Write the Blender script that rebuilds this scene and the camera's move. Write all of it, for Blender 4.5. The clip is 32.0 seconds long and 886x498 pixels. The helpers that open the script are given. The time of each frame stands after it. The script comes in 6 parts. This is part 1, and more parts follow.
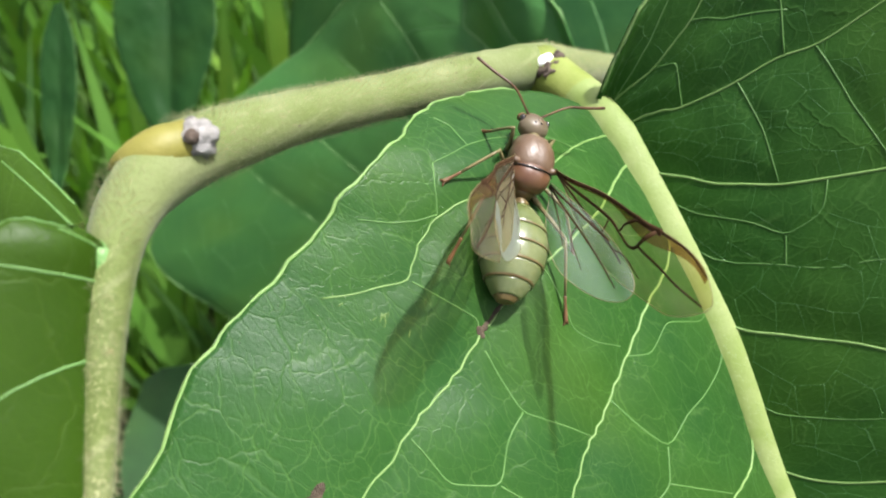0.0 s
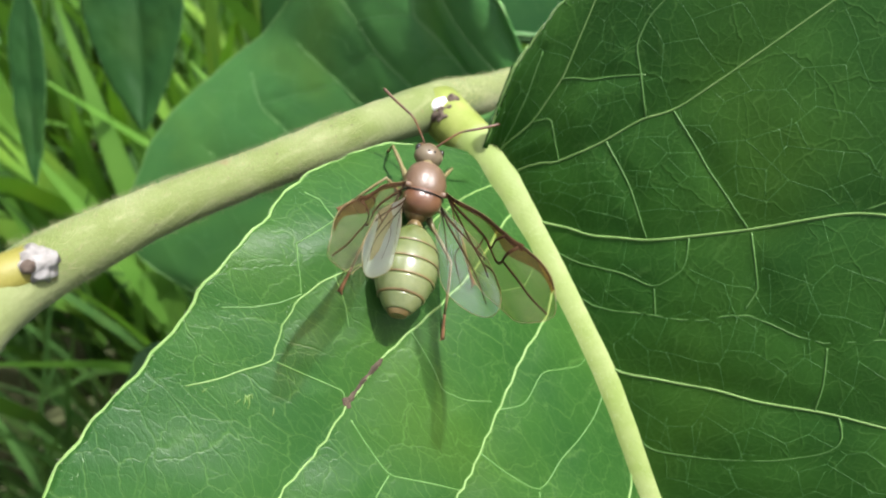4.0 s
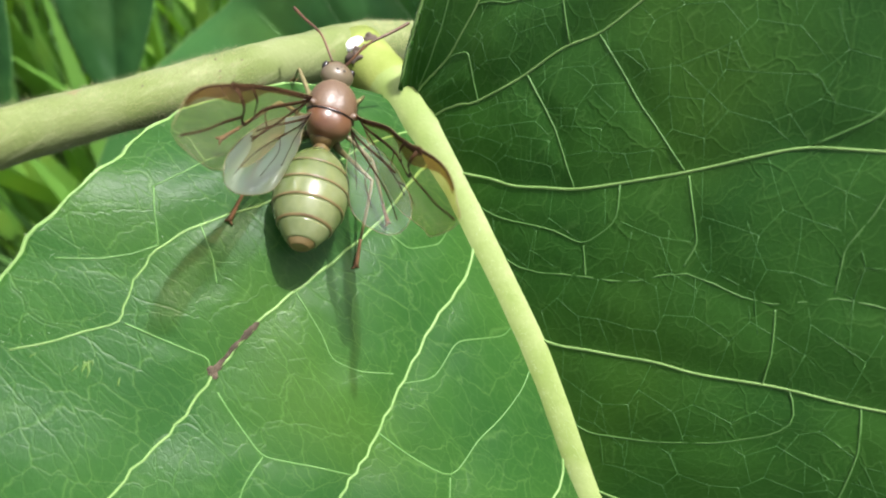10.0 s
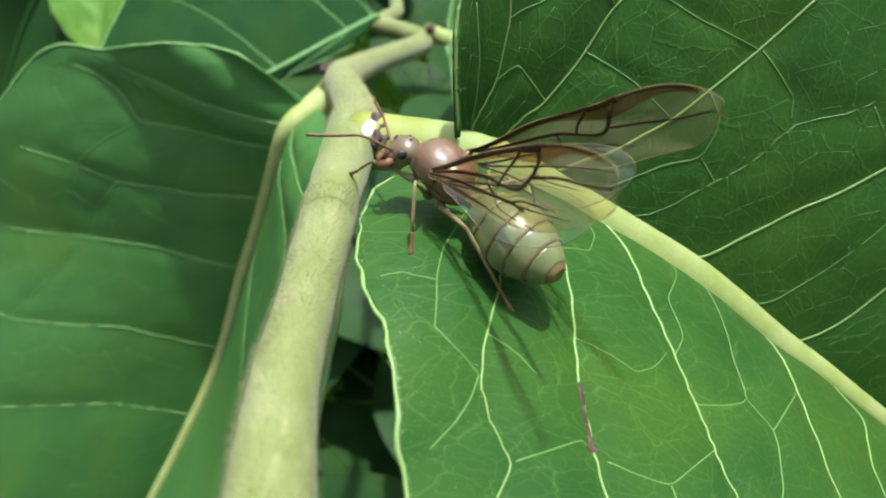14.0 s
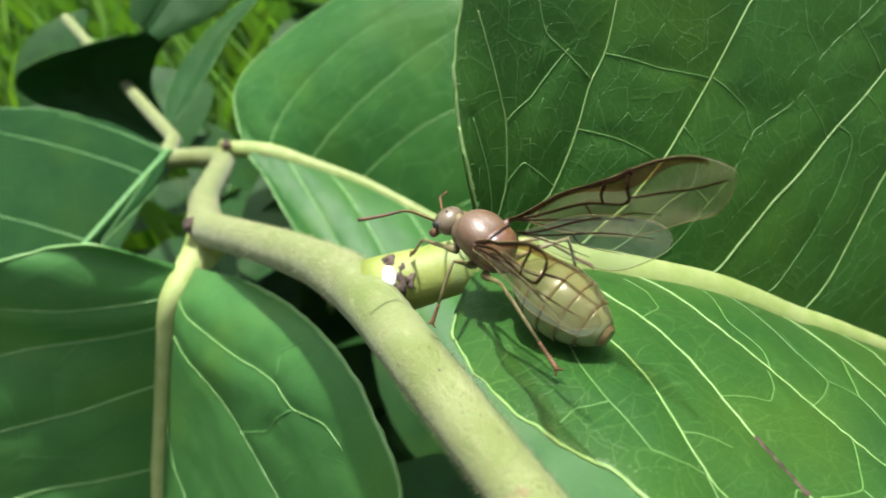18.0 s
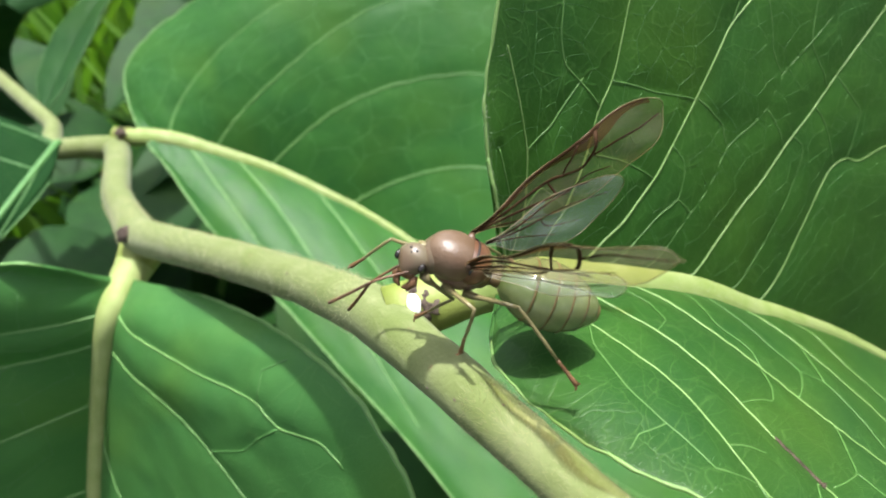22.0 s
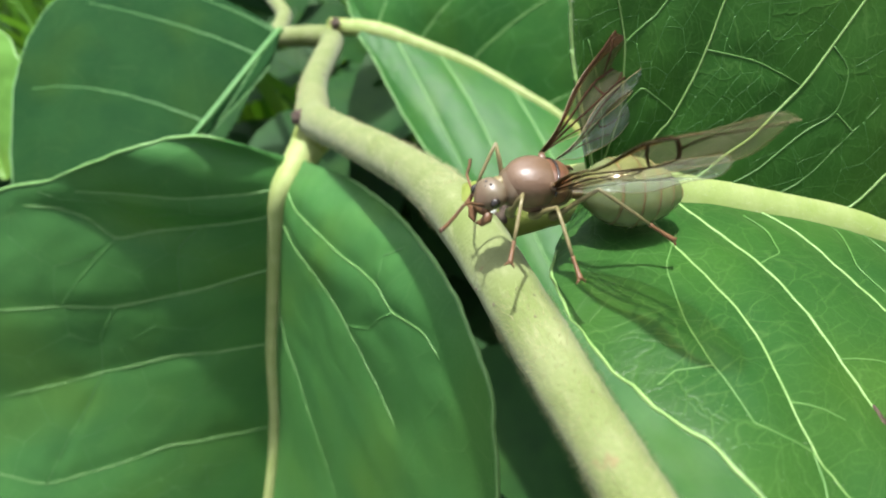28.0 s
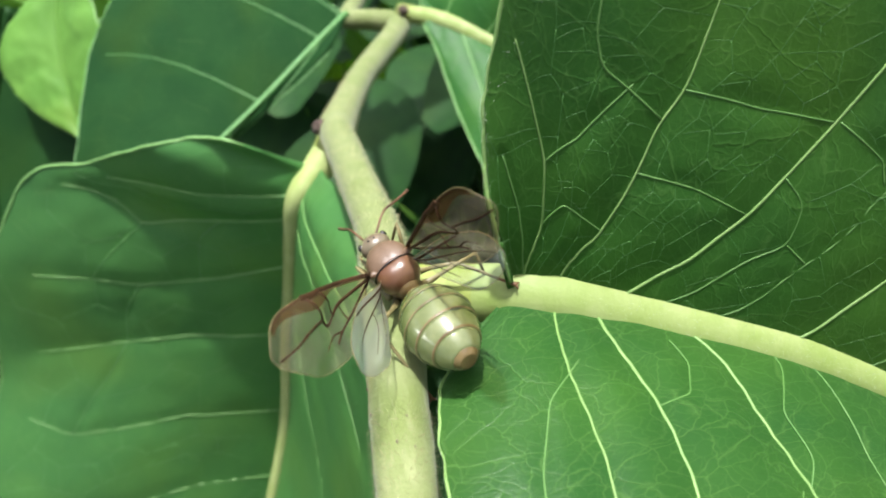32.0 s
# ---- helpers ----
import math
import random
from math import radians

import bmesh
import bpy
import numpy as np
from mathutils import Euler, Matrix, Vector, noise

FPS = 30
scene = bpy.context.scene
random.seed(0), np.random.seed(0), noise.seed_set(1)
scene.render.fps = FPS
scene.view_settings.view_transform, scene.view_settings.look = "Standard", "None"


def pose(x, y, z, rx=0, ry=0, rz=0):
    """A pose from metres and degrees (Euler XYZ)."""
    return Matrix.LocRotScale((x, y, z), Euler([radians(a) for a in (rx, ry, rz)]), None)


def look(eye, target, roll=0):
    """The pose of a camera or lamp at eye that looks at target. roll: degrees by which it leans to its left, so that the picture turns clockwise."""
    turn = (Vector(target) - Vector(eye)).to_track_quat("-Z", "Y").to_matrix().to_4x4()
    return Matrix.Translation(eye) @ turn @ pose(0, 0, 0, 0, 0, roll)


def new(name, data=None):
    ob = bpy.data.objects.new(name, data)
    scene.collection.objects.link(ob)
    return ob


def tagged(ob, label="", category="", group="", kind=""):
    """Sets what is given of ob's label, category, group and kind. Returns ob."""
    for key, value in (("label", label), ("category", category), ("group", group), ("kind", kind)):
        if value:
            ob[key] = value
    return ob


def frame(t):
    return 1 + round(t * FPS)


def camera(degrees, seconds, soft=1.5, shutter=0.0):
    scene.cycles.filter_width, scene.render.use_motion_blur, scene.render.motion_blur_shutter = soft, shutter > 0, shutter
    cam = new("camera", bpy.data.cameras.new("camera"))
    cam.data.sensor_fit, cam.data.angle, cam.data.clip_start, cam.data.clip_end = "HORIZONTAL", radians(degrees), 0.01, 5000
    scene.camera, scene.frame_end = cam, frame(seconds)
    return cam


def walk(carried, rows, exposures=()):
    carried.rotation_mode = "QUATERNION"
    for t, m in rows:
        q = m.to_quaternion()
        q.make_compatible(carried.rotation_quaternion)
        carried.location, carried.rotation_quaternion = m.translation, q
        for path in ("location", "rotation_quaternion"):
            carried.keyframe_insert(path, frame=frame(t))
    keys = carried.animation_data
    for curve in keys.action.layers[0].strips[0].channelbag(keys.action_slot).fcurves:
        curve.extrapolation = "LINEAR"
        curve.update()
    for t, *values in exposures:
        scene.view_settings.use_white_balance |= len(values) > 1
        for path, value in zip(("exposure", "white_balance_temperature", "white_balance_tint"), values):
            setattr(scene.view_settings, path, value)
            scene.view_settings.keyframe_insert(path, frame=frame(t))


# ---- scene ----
# ---- camera: millimetres round the node of the twig ----
cam = camera(63.65, 32.0, soft=2.0)
cam.data.dof.use_dof, cam.data.dof.focus_distance, cam.data.dof.aperture_fstop = True, 0.064, 46.0
HEIGHT = 0.8
ROWS = [
    (0.0, 32.84, -71.92, 44.80, 44.26, -3.23, 36.58),
    (0.5, 31.74, -72.42, 45.69, 43.04, -4.07, 36.26),
    (1.0, 34.63, -71.84, 44.52, 43.08, -3.80, 35.57),
    (1.5, 35.38, -69.59, 46.22, 43.38, -3.12, 35.00),
    (2.0, 42.25, -67.36, 50.03, 41.26, -3.19, 36.73),
    (2.5, 41.54, -65.24, 54.25, 40.25, -3.52, 36.85),
    (3.0, 42.55, -60.43, 56.14, 39.68, -2.24, 36.83),
    (3.5, 41.25, -58.50, 56.63, 39.62, -1.48, 36.44),
    (5.5, 34.82, -61.94, 50.25, 41.03, -3.66, 33.99),
    (6.0, 38.30, -60.35, 52.55, 39.81, -1.83, 34.47),
    (6.5, 35.81, -61.99, 50.48, 40.09, -2.18, 34.23),
    (7.0, 38.42, -63.47, 46.37, 41.11, -2.48, 33.73),
    (7.5, 44.85, -60.89, 47.85, 41.01, -2.03, 33.63),
    (8.0, 50.53, -59.67, 45.70, 41.81, -1.55, 33.69),
    (8.5, 55.01, -57.58, 44.21, 41.64, -2.01, 33.12),
    (9.0, 55.47, -53.67, 44.09, 41.47, -2.30, 33.17),
    (9.5, 49.76, -55.35, 44.53, 40.73, -2.42, 33.82),
    (10.0, 45.33, -50.80, 45.95, 39.50, -1.59, 36.03),
    (10.5, 39.41, -47.99, 42.99, 38.72, -0.98, 36.16),
    (11.0, 34.70, -51.94, 44.53, 39.59, -2.63, 36.41),
    (11.5, 36.50, -54.81, 46.55, 41.03, -0.74, 33.54),
    (12.0, 36.30, -59.79, 48.04, 42.31, 3.69, 28.02),
    (12.5, 28.31, -61.78, 45.19, 41.32, 7.30, 18.90),
    (13.0, 19.87, -64.98, 40.33, 44.22, 6.66, 5.77),
    (13.5, 12.68, -63.31, 43.69, 42.74, 5.66, 0.12),
    (15.5, -1.47, -56.39, 49.19, 38.44, 7.40, -20.65),
    (16.0, -1.63, -54.38, 49.20, 39.74, 8.70, -23.77),
    (16.5, -1.22, -52.67, 47.19, 39.58, 10.95, -27.87),
    (17.0, -7.55, -50.64, 47.66, 41.28, 9.98, -29.18),
    (17.5, -11.17, -48.59, 48.97, 41.54, 9.56, -31.12),
    (18.0, -13.98, -47.00, 51.53, 42.76, 8.37, -32.04),
    (18.5, -13.56, -45.15, 53.45, 42.22, 7.39, -33.92),
    (19.0, -17.60, -43.41, 53.20, 40.76, 4.95, -34.55),
    (19.5, -19.98, -41.18, 54.85, 39.74, 3.57, -35.32),
    (20.0, -24.15, -39.97, 58.46, 39.82, 3.96, -34.66),
    (20.5, -22.49, -38.61, 57.03, 39.59, 3.59, -36.54),
    (21.0, -24.01, -38.77, 57.60, 40.24, 2.18, -38.83),
    (21.5, -22.14, -37.16, 57.57, 39.83, 2.21, -40.02),
    (22.0, -22.98, -35.84, 57.56, 39.30, 2.48, -40.50),
    (22.5, -22.21, -34.66, 56.75, 38.85, 3.17, -41.39),
    (23.0, -20.49, -33.94, 53.13, 36.57, 4.20, -41.23),
    (23.5, -17.74, -33.71, 52.82, 35.73, 6.17, -41.84),
    (24.0, -17.22, -33.83, 52.05, 35.02, 6.98, -41.33),
    (24.5, -15.99, -34.33, 51.39, 34.04, 7.73, -41.25),
    (26.5, -3.00, -41.50, 51.03, 33.50, 13.60, -32.57),
    (27.0, -3.65, -43.14, 51.06, 33.92, 12.81, -28.97),
    (27.5, 1.49, -43.92, 53.83, 33.84, 13.47, -25.69),
    (28.0, -10.66, -42.63, 53.10, 33.94, 13.53, -24.75),
    (28.5, -13.73, -41.60, 56.47, 35.29, 11.84, -27.33),
    (29.0, -14.70, -44.38, 58.49, 35.42, 12.16, -29.36),
    (29.5, -16.55, -45.05, 61.98, 35.46, 12.06, -30.02),
    (30.0, -15.71, -45.32, 64.24, 34.63, 11.63, -30.35),
    (30.5, -5.22, -44.32, 65.07, 34.05, 11.92, -27.14),
    (31.0, -2.27, -41.98, 63.51, 33.10, 14.21, -21.47),
    (31.5, 6.99, -39.96, 61.73, 32.82, 14.57, -18.14),
    (32.0, 8.50, -38.72, 55.26, 33.39, 15.48, -15.00),
]

EXPO = [(0.0, 0.88, 6300, 14), (3.0, 0.98, 6300, 15.5), (6.0, 0.97, 6300, 15.5), (9.0, 1.04, 6300, 15.5), (13.0, 0.83, 6200, 13), (16.0, 1.03, 6350, 12.5), (27.0, 1.04, 6200, 13), (30.0, 1.09, 6200, 14), (32.0, 1.04, 6200, 14)]
walk(cam, [(t, pose(x / 1000, y / 1000, HEIGHT + z / 1000, rx, ry, rz)) for t, x, y, z, rx, ry, rz in ROWS], EXPO)

# ---- sky and sun ----
SUN = Vector((0.24, 0.24, 0.94)).normalized()
world = bpy.data.worlds.new("sky")
scene.world = world
world.use_nodes = True
wn = world.node_tree.nodes
sky = wn.new("ShaderNodeTexSky")
sky.sky_type, sky.sun_disc = "NISHITA", False
sky.dust_density, sky.air_density = 6.0, 0.8
sky.sun_elevation = math.asin(SUN.z)
sky.sun_rotation = math.atan2(SUN.x, SUN.y)
hazy = wn.new("ShaderNodeHueSaturation")
hazy.inputs["Saturation"].default_value = 0.5
world.node_tree.links.new(sky.outputs[0], hazy.inputs["Color"])
world.node_tree.links.new(hazy.outputs[0], wn["Background"].inputs[0])
wn["Background"].inputs[1].default_value = 0.15
sun = new("sun", bpy.data.lights.new("sun", "SUN"))
sun.data.energy, sun.data.angle, sun.data.color = 4.6, radians(1.5), (1.0, 0.98, 0.93)
sun.matrix_world = look(Vector((0, 0, 3)) + SUN, (0, 0, 3))


# ---- materials ----
def shader(name):
    m = bpy.data.materials.new(name)
    m.use_nodes = True
    t = m.node_tree
    return m, t, t.nodes["Principled BSDF"], t.nodes["Material Output"]


def node(t, kind, **values):
    n = t.nodes.new(kind)
    for key, value in values.items():
        n.inputs[key.replace("_", " ")].default_value = value
    return n


def ramp(t, source, stops):
    n = t.nodes.new("ShaderNodeValToRGB")
    while len(n.color_ramp.elements) < len(stops):
        n.color_ramp.elements.new(0.5)
    for e, (p, c) in zip(n.color_ramp.elements, stops):
        e.position, e.color = p, (*c, 1) if len(c) == 3 else c
    t.links.new(source, n.inputs[0])
    return n.outputs[0]


def mixed(t, factor, a, b, mode="MIX"):
    n = t.nodes.new("ShaderNodeMix")
    n.data_type, n.blend_type = "RGBA", mode
    for socket, value in ((n.inputs[0], factor), (n.inputs[6], a), (n.inputs[7], b)):
        if isinstance(value, bpy.types.NodeSocket):
            t.links.new(value, socket)
        else:
            socket.default_value = value if isinstance(value, (int, float)) else (*value, 1)
    return n.outputs[2]


def sums(t, op, a, b=0.0, c=0.0):
    n = t.nodes.new("ShaderNodeMath")
    n.operation = op
    for socket, value in zip(n.inputs, (a, b, c)):
        if isinstance(value, bpy.types.NodeSocket):
            t.links.new(value, socket)
        else:
            socket.default_value = value
    return n.outputs[0]


def leaf_material(name, dark, light, vein, rough=0.42, pale=0.5, sheen=0.3, coarse=0.75):
    """Blade of a leaf: a net of pale veins at two sizes over mottled green, some light passing through."""
    m, t, b, out = shader(name)
    uv = t.nodes.new("ShaderNodeUVMap")
    warp = node(t, "ShaderNodeTexNoise", Scale=0.16, Detail=3)
    t.links.new(uv.outputs[0], warp.inputs["Vector"])
    where = t.nodes.new("ShaderNodeVectorMath")
    where.operation = "MULTIPLY_ADD"
    t.links.new(warp.outputs["Color"], where.inputs[0])
    where.inputs[1].default_value = (4.0, 4.0, 0)
    small = node(t, "ShaderNodeTexNoise", Scale=0.7, Detail=2)
    t.links.new(uv.outputs[0], small.inputs["Vector"])
    bent = t.nodes.new("ShaderNodeVectorMath")
    bent.operation = "MULTIPLY_ADD"
    t.links.new(small.outputs["Color"], bent.inputs[0])
    bent.inputs[1].default_value = (1.0, 1.0, 0)
    t.links.new(uv.outputs[0], bent.inputs[2])
    t.links.new(bent.outputs[0], where.inputs[2])
    nets = []
    for size, width in ((0.12, 0.0065), (0.3, 0.011), (0.9, 0.03)):
        n = t.nodes.new("ShaderNodeTexVoronoi")
        n.feature = "DISTANCE_TO_EDGE"
        n.inputs["Scale"].default_value = size
        t.links.new(where.outputs[0], n.inputs["Vector"])
        nets.append(ramp(t, n.outputs["Distance"], [(0, (1, 1, 1)), (width, (0.4, 0.4, 0.4)), (width * 2.0, (0, 0, 0))]))
    fine = node(t, "ShaderNodeTexNoise", Scale=2.2, Detail=4, Roughness=0.65)
    broad = node(t, "ShaderNodeTexNoise", Scale=0.06, Detail=3)
    for n in (fine, broad):
        t.links.new(uv.outputs[0], n.inputs["Vector"])
    base = mixed(t, ramp(t, broad.outputs["Fac"], [(0.3, (0, 0, 0)), (0.7, (1, 1, 1))]), dark, light)
    patchy = node(t, "ShaderNodeTexNoise", Scale=0.028, Detail=2)
    t.links.new(uv.outputs[0], patchy.inputs["Vector"])
    base = mixed(t, ramp(t, patchy.outputs["Fac"], [(0.48, (0, 0, 0)), (0.7, (0.35, 0.35, 0.35))]), base, (light[0] * 1.7, light[1] * 1.02, light[2] * 0.45))
    base = mixed(t, sums(t, "MULTIPLY", fine.outputs["Fac"], 0.35), base, [c * 0.55 for c in dark])
    base = mixed(t, sums(t, "MULTIPLY", nets[2], 0.13 * pale), base, vein)
    base = mixed(t, sums(t, "MULTIPLY", nets[1], 0.3 * pale), base, vein)
    base = mixed(t, sums(t, "MULTIPLY", nets[0], coarse * pale), base, vein)
    t.links.new(base, b.inputs["Base Color"])
    b.inputs["Roughness"].default_value = rough
    b.inputs["Specular IOR Level"].default_value = sheen
    height = sums(t, "MULTIPLY_ADD", nets[0], -1.0 if coarse else 0.0, sums(t, "MULTIPLY_ADD", nets[1], -0.5, sums(t, "MULTIPLY_ADD", nets[2], -0.3, fine.outputs["Fac"])))
    bump = node(t, "ShaderNodeBump", Strength=0.22, Distance=0.0002)
    t.links.new(height, bump.inputs["Height"])
    t.links.new(bump.outputs[0], b.inputs["Normal"])
    through_light = t.nodes.new("ShaderNodeBsdfTranslucent")
    glow = mixed(t, 1.0, base, (0.95, 1.0, 0.25), "MULTIPLY")
    t.links.new(glow, through_light.inputs["Color"])
    mix = t.nodes.new("ShaderNodeMixShader")
    mix.inputs[0].default_value = 0.34
    t.links.new(b.outputs[0], mix.inputs[1])
    t.links.new(through_light.outputs[0], mix.inputs[2])
    t.links.new(mix.outputs[0], out.inputs["Surface"])
    return m


def bark_material(name):
    """Young bark: yellow-green with lengthwise pale streaks, brown flecks and a soft downy sheen."""
    m, t, b, out = shader(name)
    co = t.nodes.new("ShaderNodeTexCoord")
    turn = t.nodes.new("ShaderNodeMapping")
    turn.inputs["Rotation"].default_value = (radians(30), 0, 0)
    turn.inputs["Scale"].default_value = (1, 0.14, 1)
    t.links.new(co.outputs["Object"], turn.inputs["Vector"])
    streaks = node(t, "ShaderNodeTexNoise", Scale=900, Detail=4, Roughness=0.6)
    t.links.new(turn.outputs[0], streaks.inputs["Vector"])
    broad = node(t, "ShaderNodeTexNoise", Scale=130, Detail=4)
    fine = node(t, "ShaderNodeTexNoise", Scale=2600, Detail=3)
    fleck = node(t, "ShaderNodeTexNoise", Scale=520, Detail=5, Roughness=0.7)
    for n in (broad, fine, fleck):
        t.links.new(co.outputs["Object"], n.inputs["Vector"])
    col = mixed(t, ramp(t, broad.outputs["Fac"], [(0.35, (0, 0, 0)), (0.68, (1, 1, 1))]), (0.10, 0.138, 0.032), (0.165, 0.195, 0.08))
    col = mixed(t, ramp(t, streaks.outputs["Fac"], [(0.55, (0, 0, 0)), (0.75, (0.65, 0.65, 0.65))]), col, (0.26, 0.28, 0.14))
    col = mixed(t, sums(t, "MULTIPLY", fine.outputs["Fac"], 0.45), col, (0.10, 0.115, 0.035))
    col = mixed(t, ramp(t, fleck.outputs["Fac"], [(0.63, (0, 0, 0)), (0.72, (0.75, 0.75, 0.75))]), col, (0.15, 0.11, 0.05))
    t.links.new(col, b.inputs["Base Color"])
    b.inputs["Roughness"].default_value = 0.75
    b.inputs["Specular IOR Level"].default_value = 0.25
    b.inputs["Sheen Weight"].default_value = 0.08
    b.inputs["Sheen Roughness"].default_value = 0.5
    bump = node(t, "ShaderNodeBump", Strength=0.6, Distance=0.00012)
    t.links.new(sums(t, "ADD", fine.outputs["Fac"], streaks.outputs["Fac"]), bump.inputs["Height"])
    t.links.new(bump.outputs[0], b.inputs["Normal"])
    return m


def skin_material(name, a, b_, scale, rough=0.5, bump_size=0.0001, specks=None, sub=0.0, spec=0.35):
    """Mottled skin: two colours at two sizes, fine relief, and dark specks where given. scale in 1/m."""
    m, t, b, out = shader(name)
    co = t.nodes.new("ShaderNodeTexCoord")
    broad = node(t, "ShaderNodeTexNoise", Scale=scale, Detail=4)
    fine = node(t, "ShaderNodeTexNoise", Scale=scale * 9, Detail=3)
    for n in (broad, fine):
        t.links.new(co.outputs["Object"], n.inputs["Vector"])
    col = mixed(t, ramp(t, broad.outputs["Fac"], [(0.35, (0, 0, 0)), (0.65, (1, 1, 1))]), a, b_)
    col = mixed(t, sums(t, "MULTIPLY", fine.outputs["Fac"], 0.35), col, [c * 0.6 for c in a])
    if specks:
        v = node(t, "ShaderNodeTexVoronoi", Scale=scale * 1.3)
        t.links.new(co.outputs["Object"], v.inputs["Vector"])
        col = mixed(t, ramp(t, v.outputs["Distance"], [(0.0, (1, 1, 1)), (0.06, (0.8, 0.8, 0.8)), (0.1, (0, 0, 0))]), col, specks)
    t.links.new(col, b.inputs["Base Color"])
    b.inputs["Roughness"].default_value = rough
    b.inputs["Specular IOR Level"].default_value = spec
    if sub:
        b.inputs["Subsurface Weight"].default_value = sub
        b.inputs["Subsurface Scale"].default_value = 0.0012
        b.inputs["Subsurface Radius"].default_value = (1.0, 0.8, 0.4)
    bump = node(t, "ShaderNodeBump", Strength=0.4, Distance=bump_size)
    t.links.new(fine.outputs["Fac"], bump.inputs["Height"])
    t.links.new(bump.outputs[0], b.inputs["Normal"])
    return m


BLADE = leaf_material("leaf_blade", (0.021, 0.082, 0.016), (0.042, 0.126, 0.018), (0.21, 0.38, 0.10), rough=0.38, sheen=0.19, coarse=0.16, pale=0.45)
BLADE_NET = leaf_material("leaf_blade_netted", (0.025, 0.102, 0.013), (0.046, 0.15, 0.016), (0.21, 0.38, 0.10), rough=0.45, sheen=0.26, coarse=0.14, pale=0.42)
BLADE_B = leaf_material("leaf_blade_smooth", (0.058, 0.19, 0.047), (0.078, 0.235, 0.052), (0.16, 0.30, 0.09), pale=0.22, rough=0.42, sheen=0.28, coarse=0.7)
BLADE_C = leaf_material("leaf_blade_behind", (0.026, 0.11, 0.021), (0.04, 0.145, 0.024), (0.16, 0.30, 0.09), pale=0.22, rough=0.42, sheen=0.18)
# back leaves: base colour taken darker so that they look shaded
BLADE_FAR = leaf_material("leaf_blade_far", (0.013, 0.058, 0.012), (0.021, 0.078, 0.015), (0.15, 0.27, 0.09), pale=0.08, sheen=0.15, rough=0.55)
SIDE_VEIN = skin_material("side_vein_skin", (0.135, 0.25, 0.062), (0.175, 0.29, 0.085), 500, 0.5)
CROSS_VEIN = skin_material("cross_vein_skin", (0.072, 0.175, 0.036), (0.098, 0.21, 0.05), 500, 0.5)
NET_VEIN = skin_material("net_vein_skin", (0.048, 0.148, 0.028), (0.07, 0.18, 0.036), 500, 0.5)
VEIN = skin_material("vein_skin", (0.17, 0.235, 0.055), (0.225, 0.28, 0.095), 300, 0.6)
RIB = skin_material("pale_rib_skin", (0.23, 0.29, 0.085), (0.29, 0.345, 0.125), 300, 0.6)
PALE_VEIN = skin_material("pale_vein_skin", (0.105, 0.235, 0.06), (0.14, 0.275, 0.08), 500, 0.5)
FAINT_VEIN = skin_material("faint_vein_skin", (0.06, 0.175, 0.04), (0.078, 0.2, 0.05), 500, 0.5)
PETIOLE = skin_material("petiole_skin", (0.165, 0.21, 0.035), (0.22, 0.26, 0.065), 300, 0.55, specks=(0.20, 0.15, 0.06))
BARK = bark_material("twig_bark")
FUZZ = skin_material("twig_fuzz", (0.4, 0.4, 0.2), (0.5, 0.5, 0.28), 900, 0.8)
SCAR = skin_material("scar_tissue", (0.05, 0.035, 0.025), (0.13, 0.10, 0.075), 900, 0.9, 0.0006)
GALL = skin_material("gall_wax", (0.2, 0.19, 0.17), (0.36, 0.35, 0.33), 900, 0.9, 0.0008)
WAX = skin_material("white_wax", (0.88, 0.88, 0.86), (0.92, 0.92, 0.92), 700, 0.55, 0.00005)
BUD = skin_material("bud_skin", (0.165, 0.155, 0.026), (0.23, 0.21, 0.045), 300, 0.55, specks=(0.15, 0.09, 0.03))


# ---- building blocks ----
def mm(p):
    return Vector((p[0] / 1000, p[1] / 1000, HEIGHT + p[2] / 1000))


def part(name, bm, material, parent=None, label="", at=None):
    me = bpy.data.meshes.new(name)
    bm.to_mesh(me)
    bm.free()
    for f in me.polygons:
        f.use_smooth = True
    me.materials.append(material)
    ob = new(name, me)
    if parent:
        ob.parent = parent
    if at is not None:
        ob.matrix_basis = at
    if label:
        ob["label"] = label
    return ob


def empty(name, label, category, group="", kind="", at=(0, 0, 0)):
    ob = new(name)
    ob.location = at
    return tagged(ob, label, category, group, kind)


def spline(pts, x):
    """Catmull-Rom through pts (n, k), evenly keyed, at x in 0..1."""
    p = np.asarray(pts, float)
    p = np.vstack([2 * p[0] - p[1], p, 2 * p[-1] - p[-2]])
    n = len(p) - 3
    f = np.clip(np.asarray(x, float), 0, 1) * n
    i = np.minimum(f.astype(int), n - 1)
    t = (f - i)[:, None]
    a, b, c, d = p[i], p[i + 1], p[i + 2], p[i + 3]
    return 0.5 * (2 * b + (c - a) * t + (2 * a - 5 * b + 4 * c - d) * t ** 2 + (3 * b - a - 3 * c + d) * t ** 3)


